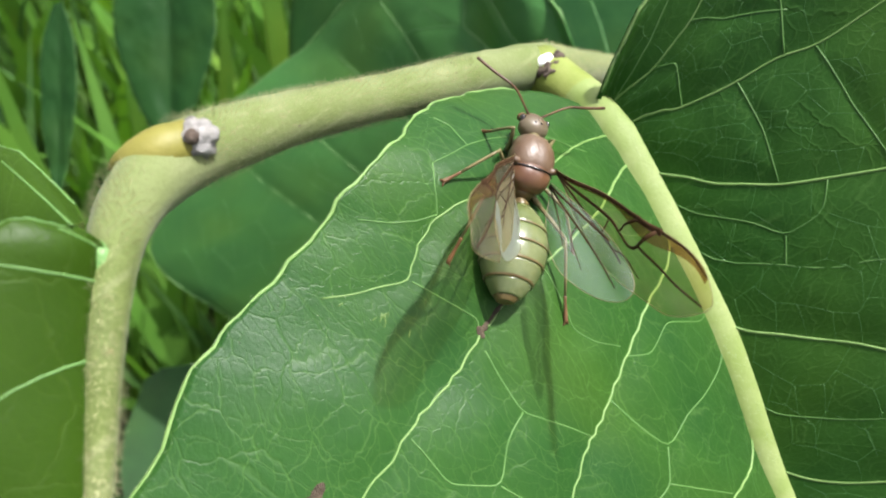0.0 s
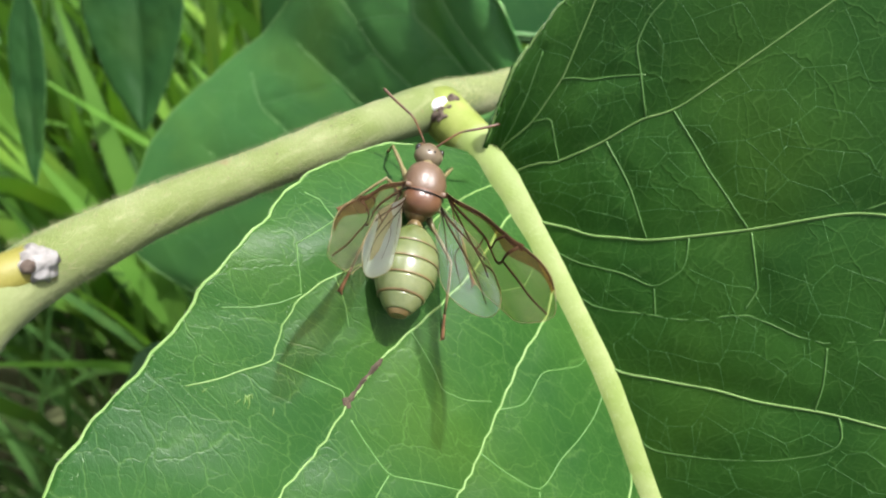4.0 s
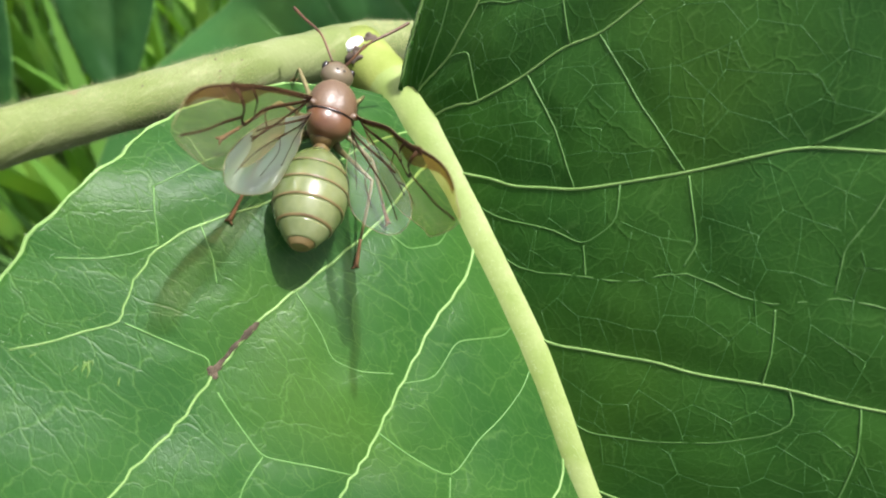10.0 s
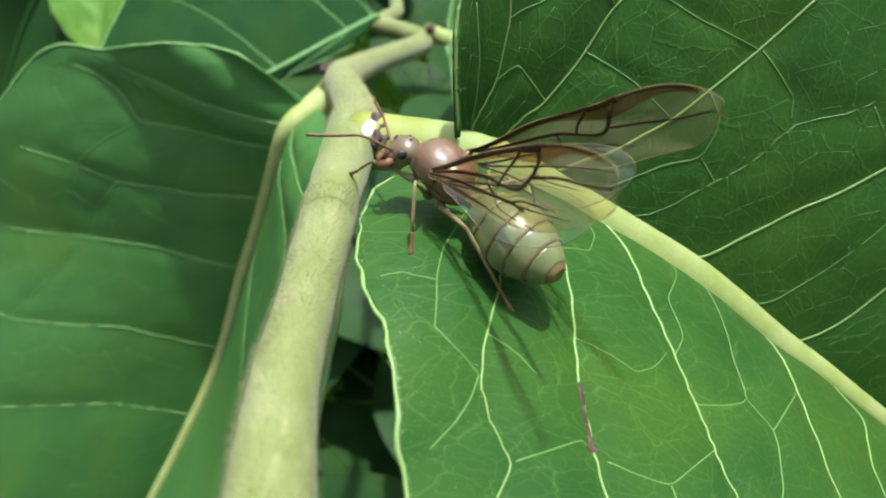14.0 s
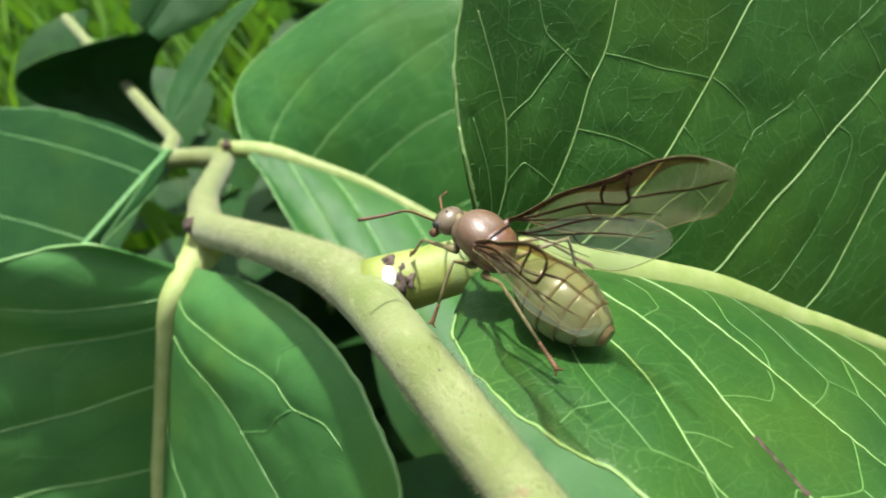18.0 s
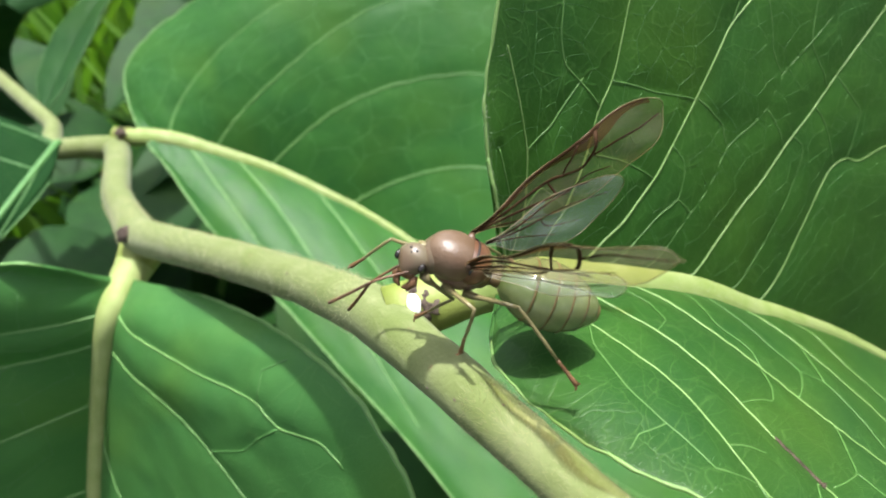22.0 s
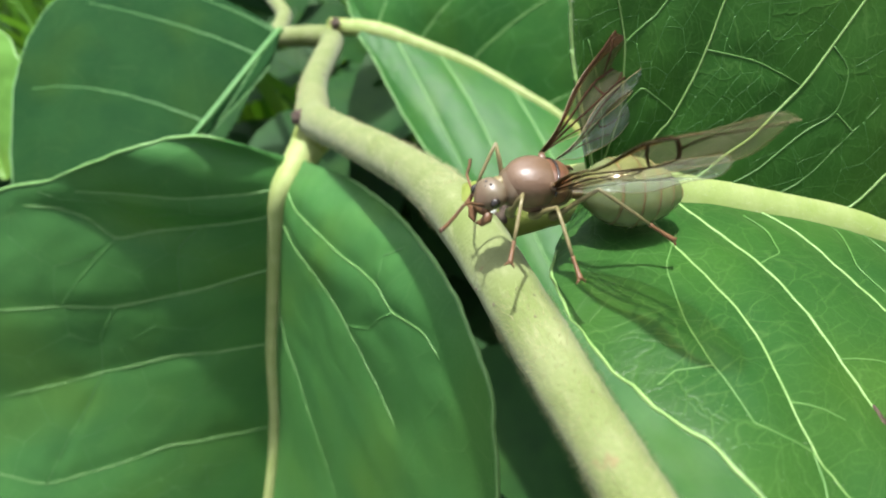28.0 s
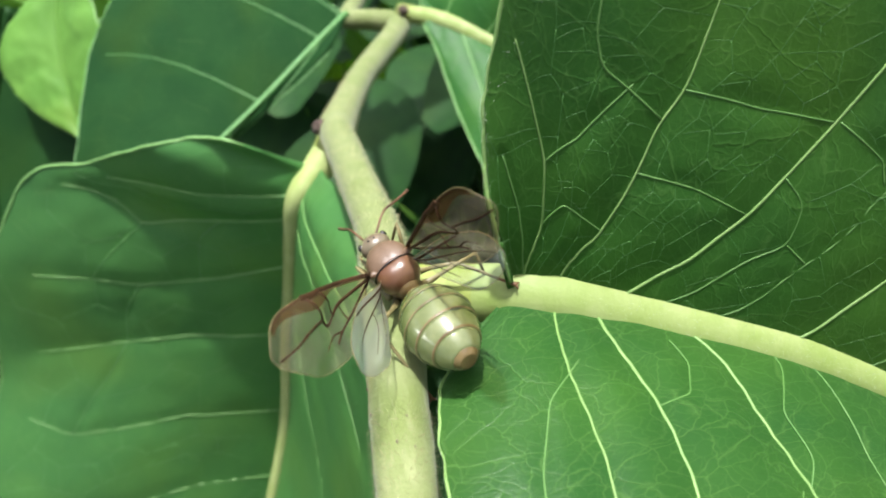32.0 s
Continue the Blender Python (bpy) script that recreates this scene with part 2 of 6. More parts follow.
class Half:
    """One half of a leaf blade, between the midrib and a margin. stations: (place along the midrib 0..1, margin point, bulge).
    veins: (weight, [(s, v), ...]) in the blade's own places; the skin swells between them."""

    def __init__(self, mid, stations, up, veins=(), netted=False):
        self.mid, self.up, self.netted, self.table = mid, np.array(up, float), netted, None
        self.weights = [w for w, _ in veins]
        self.veins = [np.array(line, float) for _, line in veins]
        self.st = np.array([(u, *e, b) for u, e, b in stations], float)

    def at(self, s, v, puff=0.0):
        s, v = np.broadcast_arrays(np.asarray(s, float), np.asarray(v, float))
        shape = s.shape
        s, v = s.ravel(), v.ravel()
        q = spline(self.st, s)
        m, e = spline(self.mid, q[:, 0]), q[:, 1:4]
        out = (e - m) / (np.linalg.norm(e - m, axis=1)[:, None] + 1e-6)
        wavy = 0.22 * np.sin(41 * s) + 0.16 * np.sin(97 * s + 2) + 0.12 * np.sin(173 * s + 1)
        dm = spline(self.mid, np.clip(q[:, 0] + 0.01, 0, 1)) - spline(self.mid, np.clip(q[:, 0] - 0.01, 0, 1))
        n = np.cross(dm, e - m)
        n /= np.linalg.norm(n, axis=1)[:, None] + 1e-9
        n *= np.sign(n @ self.up + 1e-9)[:, None]
        p = m + (e - m) * v[:, None] + out * (wavy * v ** 8 * np.clip(np.linalg.norm(e - m, axis=1) / 12, 0, 1))[:, None] + n * (q[:, 4] * 4 * v * (1 - v))[:, None]
        if puff and self.veins:
            h = self.swell(s, v)
            p = p + n * (puff * h * np.minimum(1, 6 * v) * np.clip(4 * (1 - v), 0, 1))[:, None]
        return p.reshape(*shape, 3)

    def swell(self, s, v):
        """How far the skin stands up between the veins, 0 on a vein to 1, read from a table made once."""
        nu, nv = 260, 120
        if self.table is None:
            p = self.at(np.linspace(0, 1, nu)[:, None], np.linspace(0, 1, nv)[None]).reshape(-1, 3)
            self.table = np.ones(len(p))
            for w, line in zip(self.weights, self.veins):
                deep, wide = (1.0, 2.3) if w > 0.7 else (0.55, 1.3)
                marks = self.at(*self.along(line, 50 if w > 0.7 else 24))
                d = np.full(len(p), 1e9)
                for q in marks:
                    d = np.minimum(d, ((p - q) ** 2).sum(1))
                self.table = np.minimum(self.table, 1 - deep * np.exp(-(d ** 0.5 / wide) ** 1.3))
            self.table = self.table.reshape(nu, nv)
        x, y = np.clip(s, 0, 1) * (nu - 1.001), np.clip(v, 0, 1) * (nv - 1.001)
        i, j = x.astype(int), y.astype(int)
        x, y, t = x - i, y - j, self.table
        return (t[i, j] * (1 - x) + t[i + 1, j] * x) * (1 - y) + (t[i, j + 1] * (1 - x) + t[i + 1, j + 1] * x) * y

    def along(self, line, n):
        """n places on a vein, evenly spread, through its marks."""
        gaps = np.r_[0, np.cumsum(np.linalg.norm(np.diff(self.at(line[:, 0], line[:, 1]), axis=0), axis=1))]
        x = np.linspace(0, gaps[-1], n)
        lin = np.stack([np.interp(x, gaps, line[:, k]) for k in (0, 1)], 1)
        for _ in range(max(1, n // 14)):
            lin[1:-1] = (lin[:-2] + 2 * lin[1:-1] + lin[2:]) / 4
        return lin[:, 0], lin[:, 1]


def fan(*rows):
    """Plain side veins that leave the midrib at a and meet the margin near b."""
    return [(1.0, [(a + (b - a) * v ** c, v) for v in (0.0, 0.15, 0.35, 0.6, 0.85)]) for a, b, c in rows]


def twig_tube(points, radii, cuts, sides=22):
    """One continuous rod along points (millimetres), cut into pieces at the given rings; a mesh for each piece."""
    pts = [mm(p) for p in points]
    side, rings = None, []
    for i, p in enumerate(pts):
        way = (pts[min(i + 1, len(pts) - 1)] - pts[max(i - 1, 0)]).normalized()
        side = way.orthogonal().normalized() if side is None else (side - way * side.dot(way)).normalized()
        other = way.cross(side)
        ring = []
        for k in range(sides):
            a = 2 * math.pi * k / sides
            d = side * math.cos(a) + other * math.sin(a)
            ring.append(p + d * radii[i] / 1000 * (1 + 0.05 * noise.noise(p * 300 + d * 1.5) + 0.03 * noise.noise(p * 1100 + d * 3)))
        rings.append(ring)
    meshes = []
    for i0, i1 in zip(cuts[:-1], cuts[1:]):
        bm = bmesh.new()
        vs = [[bm.verts.new(q) for q in ring] for ring in rings[i0:i1 + 1]]
        for a, c in zip(vs[:-1], vs[1:]):
            for k in range(sides):
                bm.faces.new((a[k], a[(k + 1) % sides], c[(k + 1) % sides], c[k]))
        if i0 == 0:
            bm.faces.new(vs[0][::-1])
        if i1 == len(rings) - 1:
            bm.faces.new(vs[-1])
        meshes.append(bm)
    return meshes


def tube(points, radii, sides=10, bm=None, flat=1.0, jitter=0.0):
    """A round rod along points (metres), with a radius at each."""
    bm = bm or bmesh.new()
    pts = [Vector(p) for p in points]
    n = len(pts)
    side = None
    rings = []
    for i, p in enumerate(pts):
        way = (pts[min(i + 1, n - 1)] - pts[max(i - 1, 0)]).normalized()
        if side is None:
            side = way.orthogonal().normalized()
        side = (side - way * side.dot(way)).normalized()
        other = way.cross(side)
        r = radii[i] if hasattr(radii, "__len__") else radii
        ring = []
        for k in range(sides):
            a = 2 * math.pi * k / sides
            w = 1 + (jitter * noise.noise(p * 900 + Vector((math.cos(a), math.sin(a), 0)) * 1.3) if jitter else 0)
            ring.append(bm.verts.new(p + (side * math.cos(a) + other * math.sin(a) * flat) * r * w))
        rings.append(ring)
    for a, b in zip(rings[:-1], rings[1:]):
        for k in range(sides):
            bm.faces.new((a[k], a[(k + 1) % sides], b[(k + 1) % sides], b[k]))
    bm.faces.new(rings[0][::-1])
    bm.faces.new(rings[-1])
    return bm


def ball(radii, centre=(0, 0, 0), segments=24, rings=16, shape=None):
    """A rounded body with three half-axes, in metres; shape(v) may move each point of the unit ball."""
    bm = bmesh.new()
    bmesh.ops.create_uvsphere(bm, u_segments=segments, v_segments=rings, radius=1)
    for v in bm.verts:
        c = shape(v.co) if shape else v.co
        v.co = Vector((c[0] * radii[0], c[1] * radii[1], c[2] * radii[2])) + Vector(centre)
    return bm


def rippled(h, s, v, ripple, puff=0.0):
    """Points on a blade with the same ripples as its mesh."""
    p = h.at(s, v, puff)
    w = np.array([noise.noise(Vector(c) * 0.11) + 0.5 * noise.noise(Vector(c) * 0.3) for c in p])
    return p + h.up * (w * ripple * np.clip(v * 5, 0, 1))[:, None]


def vein_net(h, ripple, puff, r, skin, parent, gap, seed):
    """The smaller veins of a blade: between each two side veins a zigzag line, tied to both by short veins square to them, and odd ends."""
    rnd = random.Random(seed)
    big = sorted((line for w, line in zip(h.weights, h.veins) if w > 0.7), key=lambda c: c[0][0])
    lines = [np.array([(0.12, 0.0), (0.16, 1.0)])] + big + [np.array([(0.9, 0.0), (0.97, 1.0)])]
    v = np.linspace(0.02, 0.97, 160)
    cols = [np.interp(v, c[:, 0 + 1][np.argsort(c[:, 1])], c[:, 0][np.argsort(c[:, 1])]) for c in lines]
    bm = bmesh.new()

    def strand(a, b, r0, r1):
        n = 6
        w = np.linspace(0, 1, n)
        s, vv = a[0] + (b[0] - a[0]) * w, a[1] + (b[1] - a[1]) * w
        vv = vv + rnd.uniform(-0.12, 0.12) * (b[0] - a[0]) * np.sin(np.pi * w)
        if s.max() > 0.985 or vv.max() > 0.985 or vv.min() < 0.0:
            return
        tube([mm(p - h.up * r0 * 0.3) for p in rippled(h, s, vv, ripple, puff)], np.linspace(r0, r1, n) / 1000, 4, bm)

    for lo, hi in zip(cols[:-1], cols[1:]):
        wide = np.linalg.norm(h.at(lo, v) - h.at(hi, v), axis=1).mean()
        lanes = max(1, int(round(wide / (gap * 2.2))))
        rails = [lo] + [lo + (hi - lo) * k / (lanes + 1) for k in range(1, lanes + 1)] + [hi]
        spots = [h.at(c, v) for c in rails]
        for k in range(1, lanes + 1):
            step = np.r_[0, np.cumsum(np.linalg.norm(np.diff(spots[k], axis=0), axis=1))]
            x, flip = rnd.uniform(0.2, 1) * gap, rnd.random() < 0.5
            last = None
            while x < step[-1]:
                i = int(np.interp(x, step, np.arange(160)))
                side = rails[k + 1] if flip else rails[k - 1]
                f = rnd.uniform(0.12, 0.3)
                here = (rails[k][i] * (1 - f) + side[i] * f, v[i])
                if last:
                    strand(last, here, r, r)
                # the foot of the tie: the near place on the next line
                d = np.linalg.norm(spots[k + 1 if flip else k - 1] - h.at([here[0]], [here[1]])[0], axis=1)
                j = int(np.clip(d.argmin() + rnd.randint(-3, 3), 0, 159))
                strand(here, (side[j], v[j]), r, r * 0.8)
                if rnd.random() < 0.12:
                    strand(here, (here[0] + rnd.uniform(-0.4, 0.4) * (hi[i] - lo[i]) / (lanes + 1), here[1] + rnd.uniform(-0.03, 0.03)), r * 0.8, r * 0.35)
                last, flip = here, not flip if rnd.random() < 0.8 else flip
                x += gap * rnd.uniform(0.6, 1.3)
    tagged(part("vein_net", bm, skin, parent, "net of fine veins"), kind="stuff")


def half_blade(h, nu, nv, thick, puff, ripple):
    """The mesh of half a blade: upper and lower skin joined at the rim, with its UV in millimetres."""
    s, v = np.linspace(0, 1, nu), np.linspace(0, 1, nv)
    p = h.at(s[:, None], v[None], puff)
    du, dv = np.gradient(p, axis=0), np.gradient(p, axis=1)
    n = np.cross(du, dv)
    n /= np.linalg.norm(n, axis=2)[..., None] + 1e-9
    n *= np.sign(n @ h.up + 1e-9)[..., None]
    if ripple:
        w = np.array([[noise.noise(Vector(c) * 0.11) + 0.5 * noise.noise(Vector(c) * 0.3) for c in row] for row in p])
        p = p + h.up * (w * ripple)[..., None] * np.clip(v * 5, 0, 1)[None, :, None]
    along = np.cumsum(np.linalg.norm(np.diff(p[:, nv // 2], axis=0, prepend=p[:1, nv // 2]), axis=1))
    across = np.cumsum(np.linalg.norm(np.diff(p, axis=1, prepend=p[:, :1]), axis=2), axis=1)
    both = np.concatenate([p, p - n * thick]).reshape(-1, 3) / 1000
    both[:, 2] += HEIGHT
    faces, m = [], nu * nv
    for i in range(nu - 1):
        for j in range(nv - 1):
            a, b, c, d = i * nv + j, i * nv + j + 1, (i + 1) * nv + j + 1, (i + 1) * nv + j
            faces += [(a, b, c, d), (m + d, m + c, m + b, m + a)]
        a, d = i * nv + nv - 1, (i + 1) * nv + nv - 1
        faces.append((a, m + a, m + d, d))
    me = bpy.data.meshes.new("blade")
    me.from_pydata(both.tolist(), [], faces)
    layer = me.uv_layers.new(name="UVMap")
    coords = np.stack([np.broadcast_to(along[:, None], (nu, nv)), across], 2).reshape(-1, 2)
    loops = np.zeros(len(me.loops), int)
    me.loops.foreach_get("vertex_index", loops)
    layer.data.foreach_set("uv", coords[loops % m].astype(np.float32).ravel())
    return me


def leaf(label, mid, halves, blade, vein, rib=(1.6, 0.5), group="leaves of the shrub", size=(110, 44), thick=0.3, puff=0.55, ripple=0.3, vein_r=0.3, rim=0.2, petiole=0.0, rib_lift=0.1, rib_skin=None, veins_to=0.97, net=0.0, net_gap=7.0, net_skin=None, taper=1.5, squash=0.6, vein_lift=0.0, cross_skin=None):
    """A leaf with its halves, midrib, side veins and rims. Places in millimetres round the node."""
    top = empty("leaf", label, "leaf", group)
    for h in halves:
        me = half_blade(h, *size, thick, puff, ripple)
        skin = blade[halves.index(h)] if isinstance(blade, tuple) else blade
        me.materials.append(skin)
        for f in me.polygons:
            f.use_smooth = True
        ob = new("blade_half", me)
        ob.parent = top
        for k, (w, line) in enumerate(zip(h.weights, h.veins)):
            s, v = h.along(line, 60 if w > 0.7 else 24)
            v = v + (0.0025 * np.sin(s * 260 + k * 2) * np.clip(6 * v, 0, 1) if w > 0.7 else 0)
            line = rippled(h, s, np.clip(v, 0, veins_to), ripple, puff)
            r = np.linspace(vein_r, vein_r * (0.45 if w > 0.7 else 0.8), len(line)) * (w if w > 0.7 else w * 1.2)
            part("side_vein" if w > 0.7 else "cross_vein", tube([mm(p + h.up * (vein_lift - q * 0.45)) for p, q in zip(line, r)], r / 1000, 7 if w > 0.7 else 5), vein if w > 0.7 else cross_skin or net_skin or vein, ob)
        if net and h.netted:
            vein_net(h, ripple, puff, net, net_skin or vein, ob, net_gap, len(bpy.data.objects))
        edge = rippled(h, np.linspace(0, 1, 90), np.ones(90), ripple)
        part("rim", tube([mm(p - h.up * 0.1) for p in edge], [rim / 1000 * (0.8 + 0.4 * noise.noise(Vector(p) * 0.5)) for p in edge], 6), vein, ob, "pale thickened rim of the blade")
    x = np.linspace(0, 1, 60)
    line = spline(mid, x)
    up = sum(h.up for h in halves) / len(halves)
    r = rib[1] + (rib[0] - rib[1]) * (1 - x) ** taper
    cut = max(1, int(petiole * 59))
    flat = Vector(up).normalized()
    over = min(6, cut) if petiole else 0

    def rod(lo, hi, size, lift):
        """A stretch of stalk or midrib, round at the twig and flatter along the blade."""
        core = [mm(p + up * h) for p, h in zip(line[lo:hi], lift)]
        bm = tube(core, size / 1000, 18, jitter=0.05)
        for k, q in enumerate(bm.verts):
            q.co -= flat * (q.co - core[k // 18]).dot(flat) * (1 - squash) * min(1, max(0, (lo + k // 18 - cut + over) / 14))
        return bm

    if petiole:
        hi = cut + over + 1
        sink = np.clip((np.arange(hi) - cut + over) / (2 * over), 0, 1)
        part("petiole", rod(0, hi, r[:hi] * (1 - 0.12 * sink), rib_lift - 0.35 * sink), PETIOLE, top, "yellow downy leaf stalk")
    lo = cut - over if petiole else 0
    rise = np.clip((np.arange(60 - lo)) / (over + 1), 0, 1)
    part("midrib", rod(lo, 60, r[lo:] * (0.93 + 0.07 * rise), rib_lift - 0.25 * (1 - rise)), rib_skin or vein, top)
    return top


# ---- the leaf with the ant ----
A_MID = [(-2.6, 0.6, -3.2), (9.5, -4.6, -2.6), (17.8, -8.2, -6.0), (32.0, -14.0, -15.4), (42.0, -18.8, -24.2), (47.6, -21.4, -28.6), (62.0, -28.0, -42.0), (85.0, -40.0, -66.0), (105.0, -50.0, -88.0)]
A_LEFT_VEINS = [
    (0.75, [(0.25, 0.04), (0.335, 0.27), (0.4, 0.45), (0.4406, 0.59), (0.4793, 0.753), (0.505, 0.808), (0.548, 0.824), (0.575, 0.803), (0.583, 0.835), (0.61, 0.92)]),
    (1.0, [(0.345, 0.0), (0.3705, 0.079), (0.452, 0.343), (0.482, 0.439), (0.525, 0.548), (0.5565, 0.607), (0.608, 0.661), (0.6567, 0.686), (0.704, 0.707), (0.7325, 0.728), (0.78, 0.79)]),
    (1.0, [(0.43, 0.0), (0.469, 0.075), (0.529, 0.251), (0.588, 0.347), (0.632, 0.397), (0.684, 0.431), (0.74, 0.452), (0.761, 0.477), (0.83, 0.58)]),
    (1.0, [(0.59, 0.0), (0.644, 0.038), (0.718, 0.109), (0.75, 0.159), (0.7654, 0.2), (0.81, 0.33)]),
    (0.8, [(0.74, 0.0), (0.7897, 0.046), (0.8026, 0.151), (0.84, 0.3)]),
]
A_LEFT_VEINS += [(0.42, line) for line in (
    [(0.575, 0.803), (0.5823, 0.749), (0.5923, 0.669), (0.604, 0.66)], [(0.4793, 0.753), (0.5107, 0.707), (0.5308, 0.69)], [(0.618, 0.644), (0.6466, 0.598), (0.6724, 0.561), (0.6781, 0.481), (0.6838, 0.431)],
    [(0.6724, 0.561), (0.7096, 0.573), (0.7439, 0.577), (0.7454, 0.653), (0.721, 0.711)], [(0.7439, 0.577), (0.7554, 0.515), (0.765, 0.49)], [(0.6323, 0.393), (0.6509, 0.343), (0.6724, 0.276), (0.628, 0.218), (0.5708, 0.063), (0.54, 0.0)],
    [(0.6724, 0.276), (0.7282, 0.28), (0.7411, 0.301), (0.7582, 0.36), (0.765, 0.42)], [(0.7282, 0.28), (0.7296, 0.14)])]
A_LEFT_VEINS += [(0.34, line) for line in (
    [(0.505, 0.808), (0.5165, 0.841), (0.525, 0.887), (0.53, 0.95)], [(0.525, 0.548), (0.5579, 0.494), (0.578, 0.473), (0.5837, 0.423), (0.5808, 0.36)], [(0.588, 0.347), (0.5794, 0.28), (0.5451, 0.209), (0.5322, 0.075), (0.51, 0.0)],
    [(0.452, 0.343), (0.47, 0.27), (0.46, 0.17), (0.44, 0.1)], [(0.3705, 0.3), (0.36, 0.5), (0.372, 0.57), (0.389, 0.703), (0.4134, 0.8), (0.4506, 0.874)], [(0.4134, 0.8), (0.3834, 0.87), (0.37, 0.94)], [(0.4506, 0.874), (0.505, 0.808)])]
A_LEFT = Half(A_MID, [(0.11, (8.0, -6.2, -2.5), 0), (0.115, (4.0, -8.2, -0.6), 0), (0.13, (0.4, -12.0, 1.2), 0.3), (0.17, (-1.2, -19.0, 3.4), 0.6), (0.22, (-0.4, -27.0, 5.6), 0.8),
                      (0.30, (1.6, -35.0, 6.6), 0.9), (0.38, (1.7, -43.0, 4.0), 1.3), (0.48, (1.9, -51.5, 1.4), 1.6), (0.58, (3.2, -60.5, -1.2), 1.8), (0.72, (12.0, -73.0, -11.0), 1.0), (0.86, (48.0, -80.0, -45.0), 1.0), (1.0, (105.0, -50.5, -88.0), 0)],
              (0.62, -0.12, 0.77), A_LEFT_VEINS)
A_RIGHT_VEINS = [
    (0.72, [(0.3, 0.0), (0.385, 0.12), (0.489, 0.293), (0.509, 0.456), (0.5, 0.66), (0.49, 0.85)]),
    (0.75, [(0.47, 0.0), (0.53, 0.115), (0.575, 0.19), (0.598, 0.31), (0.608, 0.405), (0.618, 0.445), (0.625, 0.55), (0.63, 0.64), (0.64, 0.85)]),
    (1.0, [(0.585, 0.0), (0.612, 0.07), (0.638, 0.145), (0.655, 0.226), (0.667, 0.293), (0.679, 0.381), (0.687, 0.439), (0.697, 0.52), (0.712, 0.58), (0.735, 0.655), (0.77, 0.8)]),
    (1.0, [(0.685, 0.0), (0.702, 0.035), (0.717, 0.113), (0.741, 0.226), (0.754, 0.301), (0.7697, 0.393), (0.78, 0.46), (0.791, 0.544), (0.815, 0.75)]),
    (0.8, [(0.78, 0.0), (0.8, 0.05), (0.806, 0.1), (0.807, 0.243), (0.81, 0.31), (0.8226, 0.335), (0.8355, 0.345), (0.87, 0.5)]),
]
A_RIGHT_VEINS += [(0.45, line) for line in (
    [(0.64, 0.0), (0.665, 0.05), (0.685, 0.159), (0.7, 0.213), (0.705, 0.297), (0.7196, 0.322), (0.7325, 0.364), (0.7353, 0.431), (0.751, 0.49), (0.76, 0.544), (0.785, 0.68)],
    [(0.697, 0.52), (0.701, 0.59), (0.697, 0.645), (0.7, 0.8)], [(0.608, 0.405), (0.5694, 0.556), (0.565, 0.63), (0.575, 0.8)], [(0.681, 0.381), (0.701, 0.331), (0.705, 0.297)], [(0.7325, 0.364), (0.7454, 0.331), (0.754, 0.303)])]
A_RIGHT_VEINS += [(0.4, line) for line in (
    [(0.7124, 0.58), (0.721, 0.515), (0.7253, 0.469), (0.7353, 0.431)], [(0.734, 0.65), (0.744, 0.615), (0.7468, 0.573), (0.7511, 0.49), (0.757, 0.477), (0.774, 0.435)],
    [(0.61, 0.0), (0.638, 0.063), (0.661, 0.151), (0.675, 0.184), (0.6767, 0.255), (0.6667, 0.293)], [(0.735, 0.0), (0.751, 0.038), (0.764, 0.13), (0.771, 0.218), (0.7725, 0.289), (0.7697, 0.322), (0.758, 0.33)],
    [(0.78, 0.46), (0.7926, 0.444), (0.8126, 0.427), (0.8226, 0.335)], [(0.77, 0.393), (0.784, 0.372), (0.81, 0.315)], [(0.685, 0.159), (0.675, 0.184)], [(0.598, 0.31), (0.63, 0.27), (0.655, 0.226)], [(0.618, 0.445), (0.65, 0.4), (0.679, 0.381)],
    [(0.489, 0.293), (0.53, 0.3), (0.575, 0.19)], [(0.509, 0.456), (0.55, 0.44), (0.59, 0.49)], [(0.385, 0.12), (0.43, 0.3), (0.44, 0.45), (0.43, 0.7)])]
A_RIGHT = Half(A_MID, [(0.11, (8.4, -5.2, 1.0), 0), (0.112, (8.8, -3.6, 6.6), 0), (0.115, (9.4, -1.7, 10.8), 0.2), (0.12, (10.6, 0.3, 14.0), 0.4), (0.14, (13.0, 2.6, 19.0), 0.6), (0.2, (23.0, 7.0, 31.0), 0.6),
                       (0.33, (48.0, 10.0, 36.0), 0.5), (0.5, (85.0, 2.0, 26.0), 0.5), (0.72, (112.0, -18.0, -10.0), 0.5), (1.0, (105.0, -49.5, -88.0), 0)],
               (0.0, -0.84, 0.54), A_RIGHT_VEINS, True)
leaf("broad green leaf with pale yellow veins, folded along its midrib", A_MID, [A_LEFT, A_RIGHT], (BLADE, BLADE_NET), SIDE_VEIN, rib=(3.2, 1.0), puff=0.5, ripple=0.16, size=(240, 100), petiole=0.125, vein_r=0.18, vein_lift=0.035, cross_skin=CROSS_VEIN, rib_skin=VEIN, net=0.028, net_gap=2.6, net_skin=NET_VEIN)

